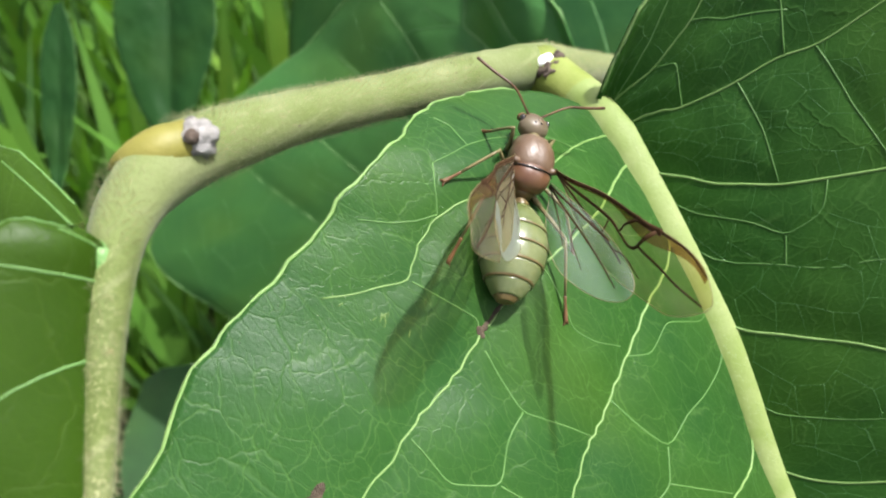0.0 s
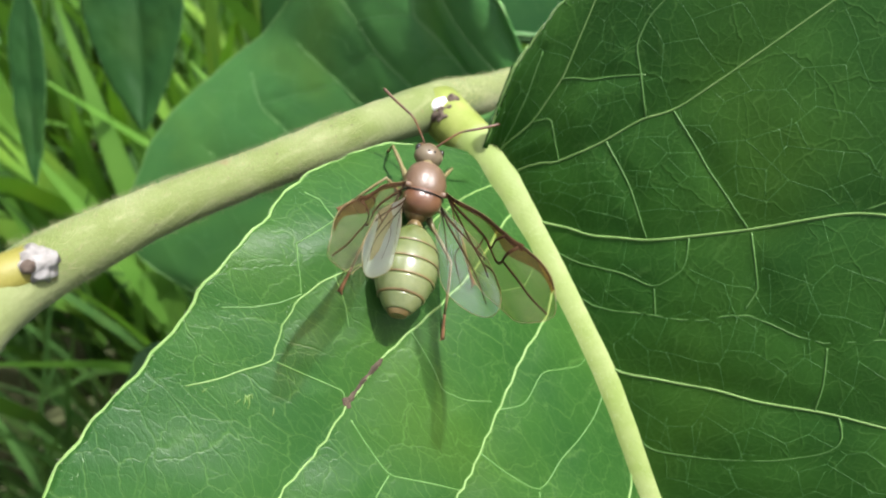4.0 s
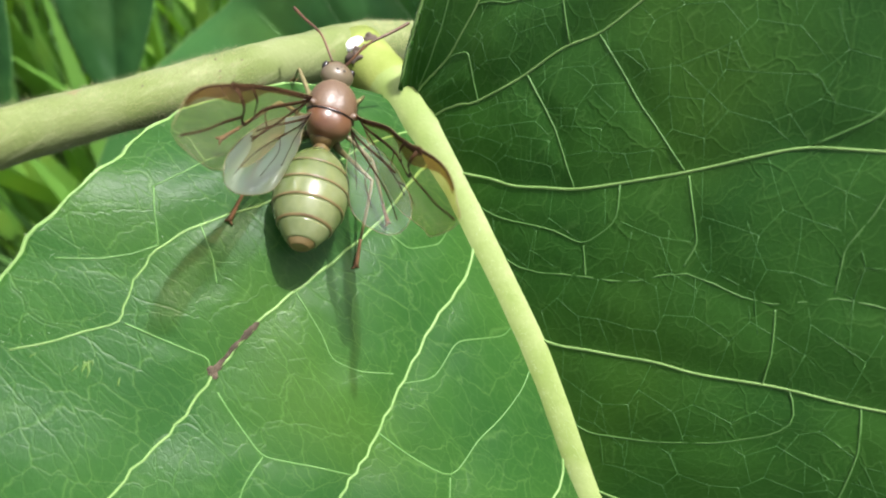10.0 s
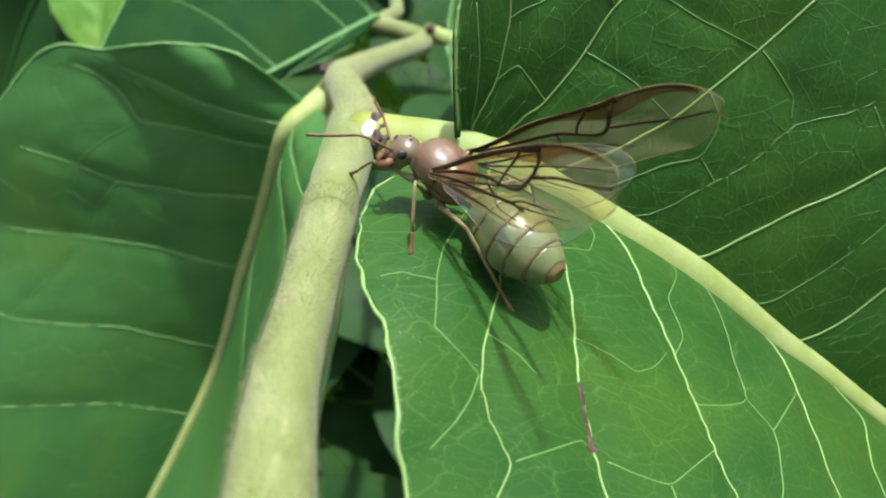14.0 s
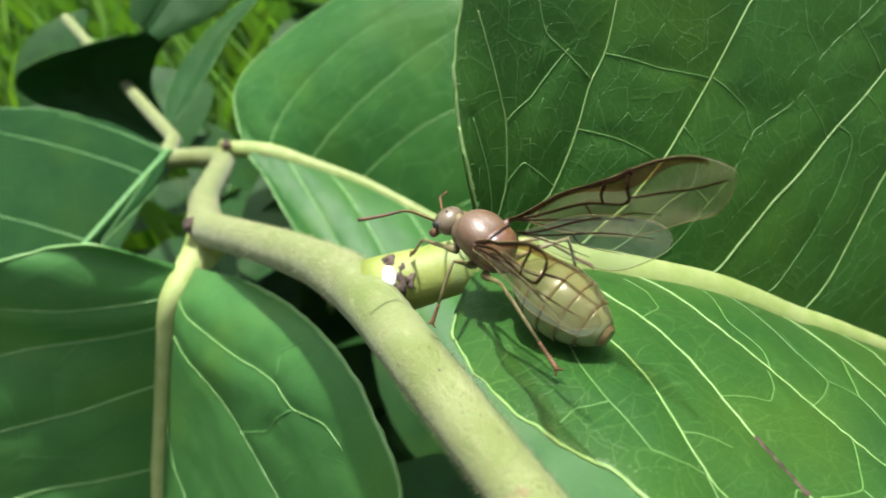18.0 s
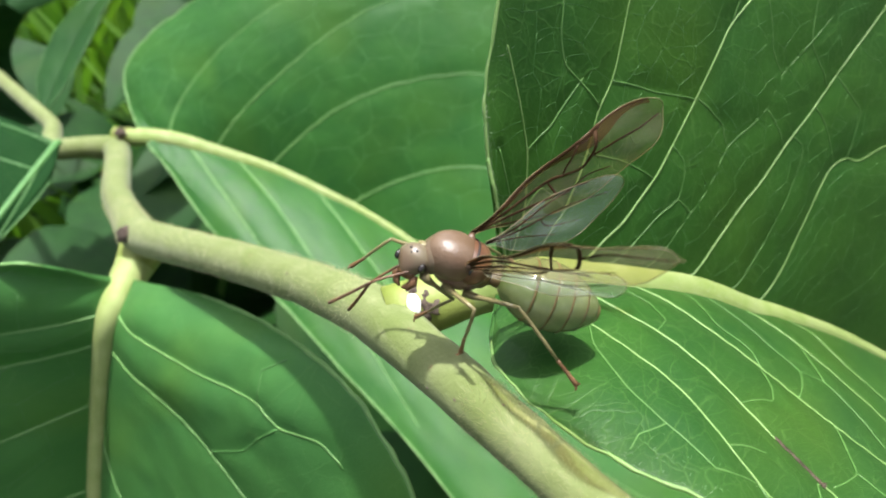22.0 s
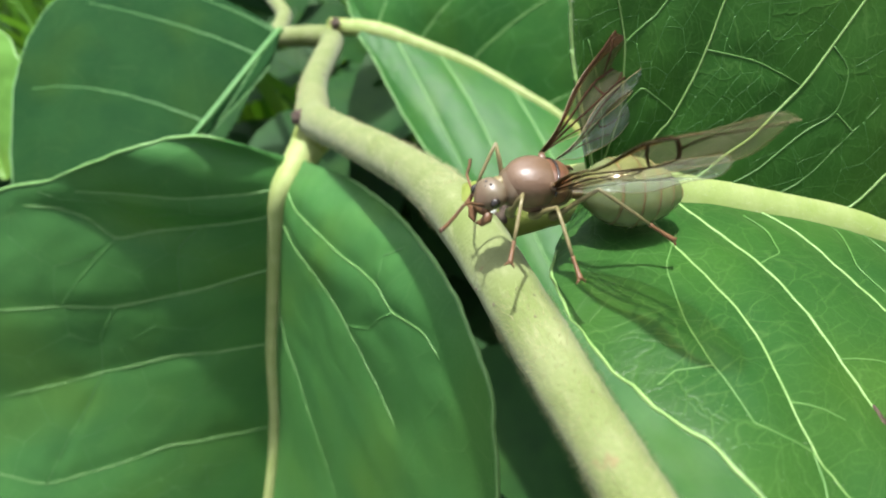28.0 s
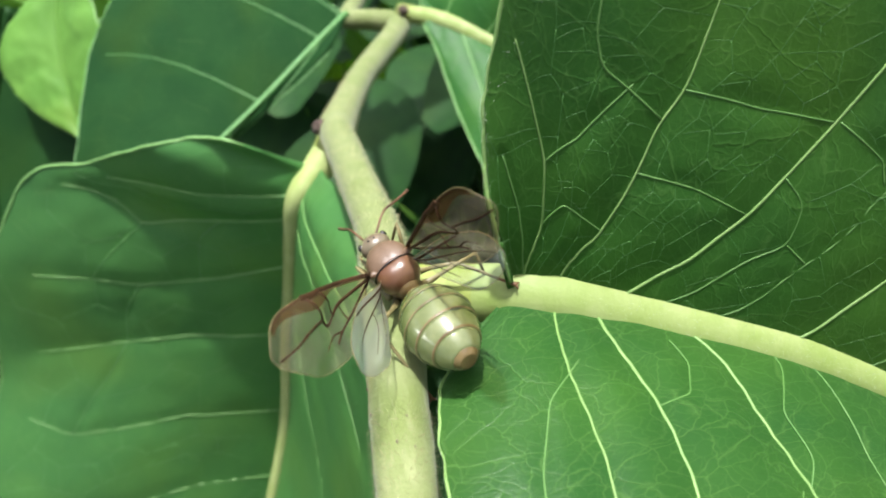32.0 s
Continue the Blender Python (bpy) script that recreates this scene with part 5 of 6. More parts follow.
# ---- what moves: the ant, its head, feelers, wings and legs ----
ANT_ROWS = [
    (0.0, 10.65, -24.96, 3.90, 22.3, 18.7, 34.8),
    (1.0, 9.79, -22.00, 5.02, 16.4, 17.0, 33.1),
    (2.0, 10.26, -20.16, 4.87, 13.8, 22.2, 32.8),
    (3.0, 9.95, -19.51, 5.25, 13.9, 20.1, 32.7),
    (6.0, 9.74, -18.96, 5.42, 12.1, 19.5, 31.2),
    (7.0, 10.03, -18.80, 5.08, 12.5, 19.8, 30.9),
    (8.0, 10.53, -18.17, 4.88, 12.2, 20.4, 31.5),
    (9.0, 10.53, -17.33, 5.10, 12.3, 26.5, 35.8),
    (10.0, 9.87, -16.73, 5.52, 10.7, 25.1, 36.2),
    (11.0, 8.68, -16.04, 6.37, 8.7, 17.9, 42.3),
    (12.0, 8.54, -16.12, 6.80, 7.8, 11.7, 41.3),
    (12.5, 8.06, -15.89, 7.12, 10.9, 0.5, 33.4),
    (13.0, 8.13, -16.83, 6.72, 11.6, 1.3, 34.8),
    (13.5, 7.33, -17.88, 7.19, 6.0, 7.9, 36.5),
    (15.5, 6.05, -13.89, 6.14, 14.5, 7.3, 41.3),
    (16.0, 6.10, -13.03, 5.88, 9.8, 5.1, 34.5),
    (17.0, 5.70, -12.34, 5.94, 5.7, 5.7, 25.3),
    (18.0, 5.79, -10.14, 7.44, 7.6, 8.0, 13.9),
    (19.0, 3.78, -9.02, 9.21, 10.4, 8.6, 19.8),
    (20.0, 3.21, -8.66, 10.30, 8.5, -1.9, 14.3),
    (21.0, 2.43, -7.06, 10.51, 8.9, -0.2, 15.8),
    (21.5, 2.64, -6.65, 10.03, 10.1, 1.4, 21.8),
    (22.0, 0.20, -7.55, 11.51, 20.9, 12.4, 45.8),
    (22.4, 1.93, -7.71, 10.17, 26.6, 11.5, 59.7),
    (23.0, 0.78, -8.58, 11.44, 27.4, 7.8, 65.6),
    (24.0, -0.04, -10.40, 12.03, 22.5, 12.8, 86.4),
    (26.5, 2.17, -11.51, 8.61, 29.5, 10.1, 95.9),
    (27.0, 1.98, -11.55, 8.76, 26.2, 8.6, 94.7),
    (27.5, 2.05, -9.52, 7.74, 29.4, 13.2, 87.8),
    (28.0, 1.72, -8.29, 7.92, 23.5, 6.6, 76.7),
    (28.5, 2.64, -6.87, 6.62, 23.1, 12.9, 70.3),
    (29.0, 1.44, -6.65, 7.33, 21.6, 4.7, 68.3),
    (30.0, 0.18, -3.99, 6.56, 8.2, 3.9, 48.6),
    (31.0, -1.87, -2.48, 5.26, -8.7, 4.2, 21.6),
    (32.0, -0.94, -1.16, 3.84, -12.8, 0.5, 18.7),
]
TURNS = {
    "fore_l": [(0.00, 44.1, 37.8, 67.2), (1.00, 54.5, 34.2, 69.7), (2.00, 66.5, 34.7, 64.9), (3.00, 58.8, 36.9, 66.0), (6.00, 75.2, 36.5, 65.4), (7.00, 78.5, 35.2, 63.5), (8.00, 62.8, 36.0, 63.9), (9.00, 72.2, 33.8, 59.0), (10.00, 63.3, 33.5, 59.6), (11.00, 73.7, 29.9, 68.3), (12.00, 89.8, 28.7, 77.3), (12.50, 97.9, 36.8, 88.8), (13.00, 107.0, 37.8, 85.2), (16.00, 94.8, 39.4, 77.3), (17.00, 86.9, 39.8, 73.8), (18.00, 86.7, 37.0, 65.2), (19.00, 80.3, 38.8, 54.8), (20.00, 96.6, 44.2, 68.2), (21.00, 100.6, 47.8, 69.3), (22.00, 36.8, 46.9, 30.7), (23.00, 36.1, 47.6, 22.6), (24.00, 36.5, 45.5, 7.5), (26.50, 59.5, 43.1, 9.9), (27.00, 47.8, 45.7, 17.5), (27.50, 53.9, 44.0, 28.4), (28.00, 35.1, 50.3, 25.0), (28.50, 34.2, 46.1, 22.8), (29.00, 51.4, 49.9, 28.2), (30.00, 88.6, 44.9, 38.4), (30.20, 60.9, 53.9, 33.6), (30.40, 95.5, 31.4, 66.1), (30.70, 80.1, 31.2, 60.5), (31.00, 102.2, 37.1, 56.5), (32.00, 92.5, 34.7, 62.5)],
    "fore_r": [(0.00, 88.8, -39.3, -65.5), (1.00, 98.5, -37.7, -65.3), (2.00, 92.0, -37.9, -67.7), (3.00, 81.2, -37.9, -67.8), (6.00, 91.4, -37.2, -68.5), (7.00, 98.5, -36.1, -67.8), (8.00, 88.4, -37.5, -69.5), (9.00, 85.5, -39.6, -74.3), (10.00, 107.5, -38.8, -75.2), (11.00, 118.9, -37.9, -72.0), (12.00, 92.9, -34.5, -68.1), (12.50, 95.4, -34.9, -59.0), (13.00, 109.2, -35.8, -70.3), (16.00, 92.1, -42.2, -73.6), (17.00, 101.2, -43.8, -78.6), (18.00, 109.6, -42.6, -84.1), (19.00, 115.5, -47.9, -85.2), (20.00, 102.4, -45.2, -72.9), (21.00, 102.1, -50.5, -75.5), (22.00, 73.4, -37.0, -51.9), (23.00, 87.1, -38.2, -55.3), (24.00, 76.6, -28.4, -56.2), (27.00, 82.4, -37.7, -59.5), (28.00, 64.9, -27.7, -47.2), (29.00, 80.7, -36.2, -58.6), (30.00, 94.9, -52.7, -78.5), (30.20, 76.1, -86.0, -80.1), (30.40, 115.8, -57.2, -101.6), (30.70, 108.1, -50.7, -94.7), (31.00, 95.5, -42.6, -82.9), (32.00, 102.3, -37.4, -77.3)],
    "hind_l": [(0.00, 42.6, 34.0, 73.7), (1.00, 51.6, 28.8, 74.0), (2.00, 50.0, 27.8, 74.9), (3.00, 52.2, 31.0, 74.2), (6.00, 62.7, 25.8, 68.1), (7.00, 60.0, 25.4, 68.0), (8.00, 66.3, 23.8, 65.3), (9.00, 61.2, 20.4, 62.3), (10.00, 56.5, 23.0, 64.4), (11.00, 50.1, 25.0, 73.7), (12.00, 50.6, 22.7, 75.3), (12.50, 62.9, 9.8, 96.8), (13.00, 107.0, 26.8, 91.2), (16.00, 94.8, 28.4, 83.3), (17.00, 86.8, 28.8, 79.7), (18.00, 86.7, 26.0, 71.2), (19.00, 80.3, 27.8, 60.8), (20.00, 96.6, 33.2, 74.2), (21.00, 100.6, 36.8, 75.3), (22.00, 36.7, 41.4, 33.6), (23.00, 35.9, 42.0, 25.4), (24.00, 36.4, 40.0, 10.3), (26.50, 59.5, 37.5, 12.8), (27.00, 48.0, 40.2, 20.6), (27.50, 53.9, 38.5, 31.4), (28.00, 35.1, 44.8, 27.9), (28.50, 34.2, 40.6, 25.8), (29.00, 51.1, 44.3, 30.8), (30.00, 88.4, 33.8, 43.9), (31.00, 102.2, 26.1, 62.5), (32.00, 91.5, 23.5, 67.5)],
    "hind_r": [(0.00, 59.3, -29.6, -68.7), (1.00, 59.2, -26.2, -70.9), (2.00, 62.4, -26.6, -72.1), (3.00, 64.4, -26.3, -68.5), (6.00, 61.3, -25.7, -71.9), (7.00, 67.0, -27.6, -70.6), (8.00, 67.8, -26.3, -68.8), (9.00, 71.4, -28.5, -74.8), (10.00, 71.6, -28.5, -73.0), (11.00, 49.0, -29.2, -90.7), (12.00, 68.2, -22.1, -66.9), (12.50, 62.2, -22.0, -59.1), (13.00, 66.3, -26.1, -69.5), (16.00, 96.5, -36.4, -80.5), (17.00, 98.0, -34.8, -80.5), (18.00, 98.1, -34.0, -85.2), (19.00, 89.2, -41.9, -91.2), (20.00, 67.0, -41.9, -83.0), (21.00, 90.5, -45.8, -84.2), (22.00, 75.1, -22.8, -54.2), (23.00, 67.0, -14.0, -55.9), (24.00, 101.4, -11.2, -59.1), (27.00, 77.9, -19.9, -59.5), (28.00, 83.0, -15.2, -52.3), (29.00, 79.5, -17.5, -60.2), (30.00, 60.2, -51.1, -98.4), (30.20, 63.9, -53.0, -76.9), (30.40, 80.6, -28.2, -74.3), (30.70, 84.7, -34.8, -75.6), (31.00, 85.6, -35.2, -73.6), (32.00, 83.5, -27.4, -69.6)],
    "head": [(0.00, -20.1, 0.7, 3.3), (1.00, -19.2, -0.4, -2.0), (2.00, -18.6, 0.0, 0.2), (3.00, -20.1, 0.3, 1.3), (6.00, -17.7, 0.0, 0.2), (7.00, -13.3, -0.1, -0.7), (8.00, -16.2, 0.4, 2.2), (9.00, -18.1, -0.1, -0.7), (10.00, -14.8, 0.6, 3.1), (11.00, -13.0, 0.1, 0.7), (12.00, -18.7, -0.0, -0.2), (12.50, -20.3, 9.4, 56.0), (13.00, -7.9, 11.0, 76.1), (13.50, -9.1, 10.2, 64.5), (15.50, -17.8, 8.1, 48.5), (16.00, -27.5, 7.6, 42.5), (17.00, -23.5, 4.6, 26.4), (18.00, -38.9, 1.9, 9.3), (19.00, -46.3, 6.3, 33.7), (20.00, -22.0, 10.4, 66.6), (21.00, -24.5, 10.5, 68.2), (21.50, -26.6, 10.4, 66.6), (22.00, -46.9, 8.5, 56.6), (22.40, -52.9, 8.6, 49.0), (23.00, -51.9, 7.7, 44.2), (24.00, -53.7, 7.8, 41.3), (26.50, -52.6, 8.0, 39.5), (27.00, -48.2, 8.2, 28.6), (27.50, -48.6, 7.7, 42.7), (28.00, -43.8, 9.2, 27.7), (28.50, -29.8, 4.6, 23.6), (29.00, -19.2, 7.0, 32.2), (30.00, -59.2, 2.6, 6.8), (30.20, -68.1, 1.2, -0.9), (30.40, -23.4, 1.1, -1.4), (30.70, -24.1, -1.2, -6.2), (31.00, -19.8, -0.6, -2.9), (32.00, -14.3, -0.1, -2.0)],
    "ant_l": [(0.00, 17.9, 0.0, 62.6), (1.00, 6.7, 0.0, 32.6), (2.00, 12.3, 0.0, 46.0), (3.00, 28.3, 0.0, 60.7), (6.00, -16.0, 0.0, 24.5), (7.00, -2.1, 0.0, 43.3), (8.00, -13.6, 0.0, 41.2), (9.00, -13.0, 0.0, 42.3), (10.00, 4.1, 0.0, 34.9), (11.00, -6.5, 0.0, 84.7), (12.00, -15.5, 0.0, 47.5), (12.25, 0.5, -4.7, 14.9), (12.50, 16.5, -0.0, -17.6), (13.00, 27.7, -0.0, -10.6), (13.50, 23.3, -0.0, -5.7), (15.50, 17.8, -0.0, -7.2), (15.75, 33.9, 7.9, 44.8), (16.00, 50.0, -0.0, 96.8), (17.00, 47.1, -0.0, 112.0), (18.00, 33.7, 0.0, 68.7), (18.50, 23.2, 2.6, 40.8), (19.00, 12.7, 0.0, 13.0), (20.00, 25.7, 0.0, 8.7), (21.00, 12.0, -0.0, -5.3), (21.50, 27.0, 0.0, 28.2), (21.75, 16.2, 3.1, -3.9), (22.00, 5.3, -0.0, -35.9), (22.40, 8.9, -0.0, -10.5), (23.00, 20.4, -0.0, -48.5), (24.00, 11.2, -0.0, -18.2), (26.50, 23.4, -0.0, -50.3), (27.00, 35.0, -0.0, -52.9), (27.25, 24.5, -2.9, -22.2), (27.50, 13.9, 0.0, 8.5), (28.00, 53.6, 0.0, 37.4), (28.50, 42.3, 0.0, 38.9), (29.00, 3.2, 0.0, 7.9), (30.00, 1.6, -0.0, -14.5), (30.20, 3.5, -0.0, -25.2), (30.40, -1.2, -0.0, -10.7), (30.70, -4.4, -0.0, -14.2), (32.00, 0.1, 0.0, 11.0)],
    "ant_r": [(0.00, 13.8, -0.0, -68.7), (1.00, 9.8, -0.0, -55.2), (2.00, 19.5, -0.0, -55.7), (3.00, 32.3, -0.0, -69.7), (6.00, 16.7, -0.0, -45.6), (7.00, 16.8, -0.0, -37.9), (8.00, 28.4, -0.0, -50.0), (8.50, 5.2, -4.6, -27.9), (9.00, -17.9, -0.0, -5.9), (9.50, 11.9, -6.6, -30.5), (10.00, 41.8, -0.0, -55.0), (10.50, 14.4, -7.1, -26.6), (11.00, -13.1, 0.0, 1.8), (12.00, -8.9, -0.0, -11.9), (12.25, -14.4, 2.1, -53.2), (12.50, -19.9, -0.0, -94.5), (13.00, -1.8, -0.0, -80.4), (13.50, 6.3, -0.0, -82.8), (15.50, -20.4, -0.0, -90.9), (16.00, -12.8, -0.0, -106.0), (17.00, 15.8, -0.0, -148.9), (17.50, 7.3, -3.8, -100.5), (18.00, -1.2, -0.0, -52.0), (19.00, -18.3, -0.0, -62.0), (21.00, -39.4, -0.0, -84.4), (21.50, -34.2, -0.0, -57.7), (22.75, -12.1, 11.0, -5.0), (24.00, 9.9, 0.0, 47.8), (26.50, 59.4, 0.0, 29.8), (27.00, 35.8, 28.3, -13.5), (27.50, -5.4, 28.3, -71.0), (28.00, -29.0, -0.0, -114.3), (28.50, -21.1, -0.0, -115.4), (29.00, -27.8, -0.0, -115.8), (30.00, -10.7, -0.0, -63.4), (30.20, -14.0, -0.0, -50.1), (30.70, -10.7, -0.0, -38.5), (32.00, 1.8, -0.0, -49.5)],
    "L1": [(0.00, 84.2, 16.1, 164.8), (0.33, 56.1, 25.4, 116.2), (0.67, 30.4, 11.9, 69.4), (1.00, 21.4, -14.4, 31.2), (2.00, 15.9, -14.2, 32.8), (3.00, 7.3, -14.2, 32.4), (6.00, -27.0, -15.2, 25.3), (7.00, -26.5, -15.3, 24.1), (8.00, -9.7, -14.2, 32.3), (9.00, -9.7, -14.2, 32.3), (10.00, -11.6, -15.0, 26.6), (11.00, -11.6, -15.0, 26.6), (12.00, -4.4, -15.6, 21.2), (12.50, -4.8, -13.8, 35.3), (13.00, -12.6, -14.8, 28.6), (13.50, -9.2, -16.2, 14.1), (14.50, 16.4, -10.1, 30.2), (15.50, 42.9, -11.9, 47.5), (16.00, 35.5, -12.7, 42.0), (17.00, 48.1, -5.7, 73.3), (17.50, 12.2, -1.1, 39.9), (18.00, -21.7, -16.5, 9.4), (19.00, -31.5, -16.3, -12.1), (20.00, -31.5, -16.3, -12.1), (21.00, -51.4, -16.6, -4.9), (21.50, -48.1, -16.7, 1.6), (21.67, -30.0, -14.5, -58.7), (21.83, -22.6, 2.8, -117.5), (22.00, -33.1, 17.2, -174.7), (22.20, -30.9, 12.6, 154.4), (22.40, -25.6, 10.1, 126.5), (23.00, -0.7, 4.1, 101.7), (24.00, 42.3, -5.5, 70.2), (26.50, 62.1, -6.6, 65.7), (27.00, 64.3, -5.8, 61.0), (27.50, 67.2, -2.2, 82.6), (28.00, 65.1, -2.3, 77.1), (28.50, 27.0, -12.9, 40.2), (29.00, 38.0, -9.4, 54.6), (29.50, 10.7, -8.2, 38.6), (30.00, -16.9, -14.0, 28.2), (30.20, -16.9, -14.0, 28.2), (30.40, -16.9, -14.0, 28.2), (30.70, -18.4, -14.8, 28.3), (31.00, -2.2, -16.3, -13.1), (32.00, 4.0, -16.6, 0.5)],
    "sL1": [(0.00, 31.3, -70.8, -175.9), (0.50, -99.7, -53.8, -26.9), (1.00, -96.4, -3.3, -5.7), (2.00, -92.0, -2.7, -5.8), (3.00, -82.5, -1.6, -5.5), (4.50, -50.8, 0.0, -3.5), (6.00, -19.0, 0.4, -1.0), (7.00, -20.3, 0.4, -1.1), (8.00, -50.5, 0.0, -2.7), (9.00, -50.5, 0.0, -2.7), (10.00, -55.3, 0.3, -3.8), (11.00, -55.3, 0.3, -3.8), (12.00, -71.5, -0.2, -6.7), (12.50, -43.9, -0.2, -1.9), (13.00, -43.9, 0.2, -2.4), (13.50, -43.9, 0.2, -2.7), (14.50, -79.1, -2.2, -3.8), (15.50, -114.4, -4.8, -3.4), (16.00, -114.6, -5.2, -5.0), (17.00, -117.8, -2.7, -1.3), (17.50, -80.8, -1.1, -3.3), (18.00, -43.9, 1.3, -3.9), (19.00, -46.0, 7.5, -10.9), (20.00, -46.0, 7.5, -10.9), (20.33, -63.2, 37.4, -53.7), (20.67, -107.1, 42.2, -118.6), (21.00, -132.2, 16.2, -167.3), (21.50, -120.9, 8.7, -172.0), (22.00, -103.4, -4.8, 172.9), (22.40, -80.9, -0.9, 175.7), (23.00, -62.8, 1.1, 176.2), (23.50, -56.7, -28.9, -152.4), (24.00, -75.7, -56.3, -106.1), (25.25, -118.9, -38.7, -38.2), (26.50, -123.8, -5.6, -1.4), (27.00, -107.0, -7.4, -1.7), (27.50, -123.6, -5.9, -0.6), (28.00, -98.5, -3.2, -0.7), (28.50, -115.0, -26.3, -39.9), (29.00, -130.4, -8.2, -7.0), (29.33, -115.7, -19.5, -60.3), (29.67, -97.4, -14.4, -115.5), (30.00, -90.8, 2.6, -165.9), (30.20, -90.8, 2.6, -165.9), (30.40, -90.8, 2.6, -165.9), (30.70, -90.8, 2.6, -165.9), (30.80, -77.7, 19.5, -112.9), (30.90, -55.2, 18.4, -55.0), (31.00, -43.9, 0.3, -2.7), (32.00, -43.9, 0.1, -2.6)],
    "L2": [(0.00, 64.0, 8.2, 118.7), (1.00, 69.8, 2.4, 98.0), (2.00, 54.1, 7.0, 114.3), (3.00, 55.2, 7.3, 115.2), (6.00, 47.3, 8.9, 121.4), (7.00, 42.1, 9.7, 124.8), (8.00, 42.1, 9.7, 124.8), (9.00, 42.1, 9.7, 124.8), (10.00, 42.1, 9.7, 124.8), (11.00, 47.2, 4.7, 105.8), (12.00, 49.7, 4.5, 105.2), (12.50, 57.8, 6.9, 113.9), (13.00, 64.2, 7.4, 115.6), (13.50, 60.7, 8.1, 118.2), (15.50, 47.2, 8.2, 121.1), (16.00, 38.5, 10.6, 128.5), (17.00, 28.5, 12.2, 138.6), (18.00, 47.8, 2.6, 98.7), (19.00, 35.4, 4.7, 105.9), (20.00, 50.8, 5.4, 108.2), (21.00, 49.4, 9.8, 125.3), (21.50, 39.6, 8.2, 118.6), (22.00, 24.8, 9.6, 123.8), (22.40, 37.9, -5.2, 72.3), (23.00, 39.8, -3.5, 76.2), (24.00, 55.6, 4.3, 104.6), (26.50, 58.6, -0.0, 90.1), (27.00, 55.6, -0.2, 83.7), (27.50, 53.0, 3.6, 102.0), (28.00, 54.0, 2.4, 98.7), (28.50, 42.8, 6.4, 112.0), (29.00, 36.6, 5.1, 111.5), (30.00, 47.6, 6.1, 116.8), (30.20, 52.4, 8.0, 124.9), (30.40, 52.4, 8.0, 124.9), (30.70, 31.2, 0.4, 91.3), (30.85, 22.0, -5.5, 40.0), (31.00, 20.9, -16.4, -11.6), (32.00, 31.3, -17.0, 4.5)],
    "sL2": [(0.00, -90.7, 8.1, 1.6), (1.00, -109.8, 18.9, 1.3), (2.00, -98.2, 3.7, 1.4), (3.00, -101.3, 4.1, 1.5), (6.00, -86.3, 3.0, 1.6), (7.00, -74.9, 2.4, 1.6), (8.00, -74.9, 2.4, 1.6), (9.00, -74.9, 2.4, 1.6), (10.00, -74.9, 2.4, 1.6), (11.00, -117.8, 2.4, 1.2), (12.00, -114.3, 2.4, 1.1), (12.50, -104.0, 4.6, 1.4), (13.00, -109.6, 8.4, 1.6), (13.50, -122.6, 7.1, 1.9), (14.50, -91.8, 4.7, 2.2), (15.50, -61.1, 2.4, 1.3), (16.00, -48.0, 1.6, 1.3), (17.00, -37.2, 1.0, 1.2), (17.50, -72.2, 1.2, 0.9), (18.00, -107.3, 1.2, 0.6), (19.00, -115.8, 2.0, 1.6), (20.00, -115.9, 3.0, 1.3), (20.50, -79.9, 2.7, 1.3), (21.00, -44.0, 2.4, 1.2), (21.25, -75.3, 2.6, 1.7), (21.50, -106.6, 3.0, 2.1), (22.00, -116.7, 5.6, 6.9), (22.20, -80.5, 1.2, 4.2), (22.40, -44.1, -0.8, -0.6), (23.00, -44.1, -0.4, -0.3), (23.50, -85.8, 1.5, 1.4), (24.00, -127.6, 4.0, 1.4), (26.50, -108.0, 0.9, 0.3), (27.00, -92.5, -0.8, -0.3), (27.50, -95.3, 1.9, 0.7), (28.00, -79.6, 1.2, 0.5), (28.50, -74.0, 1.7, 1.1), (29.00, -48.7, 1.1, 0.9), (30.00, -54.0, 2.0, 1.1), (30.20, -61.4, 3.2, 1.4), (30.40, -61.4, 3.2, 1.4), (30.70, -113.9, 0.2, 0.1), (31.00, -100.2, -8.3, -27.4), (32.00, -107.5, -9.0, -18.2)],
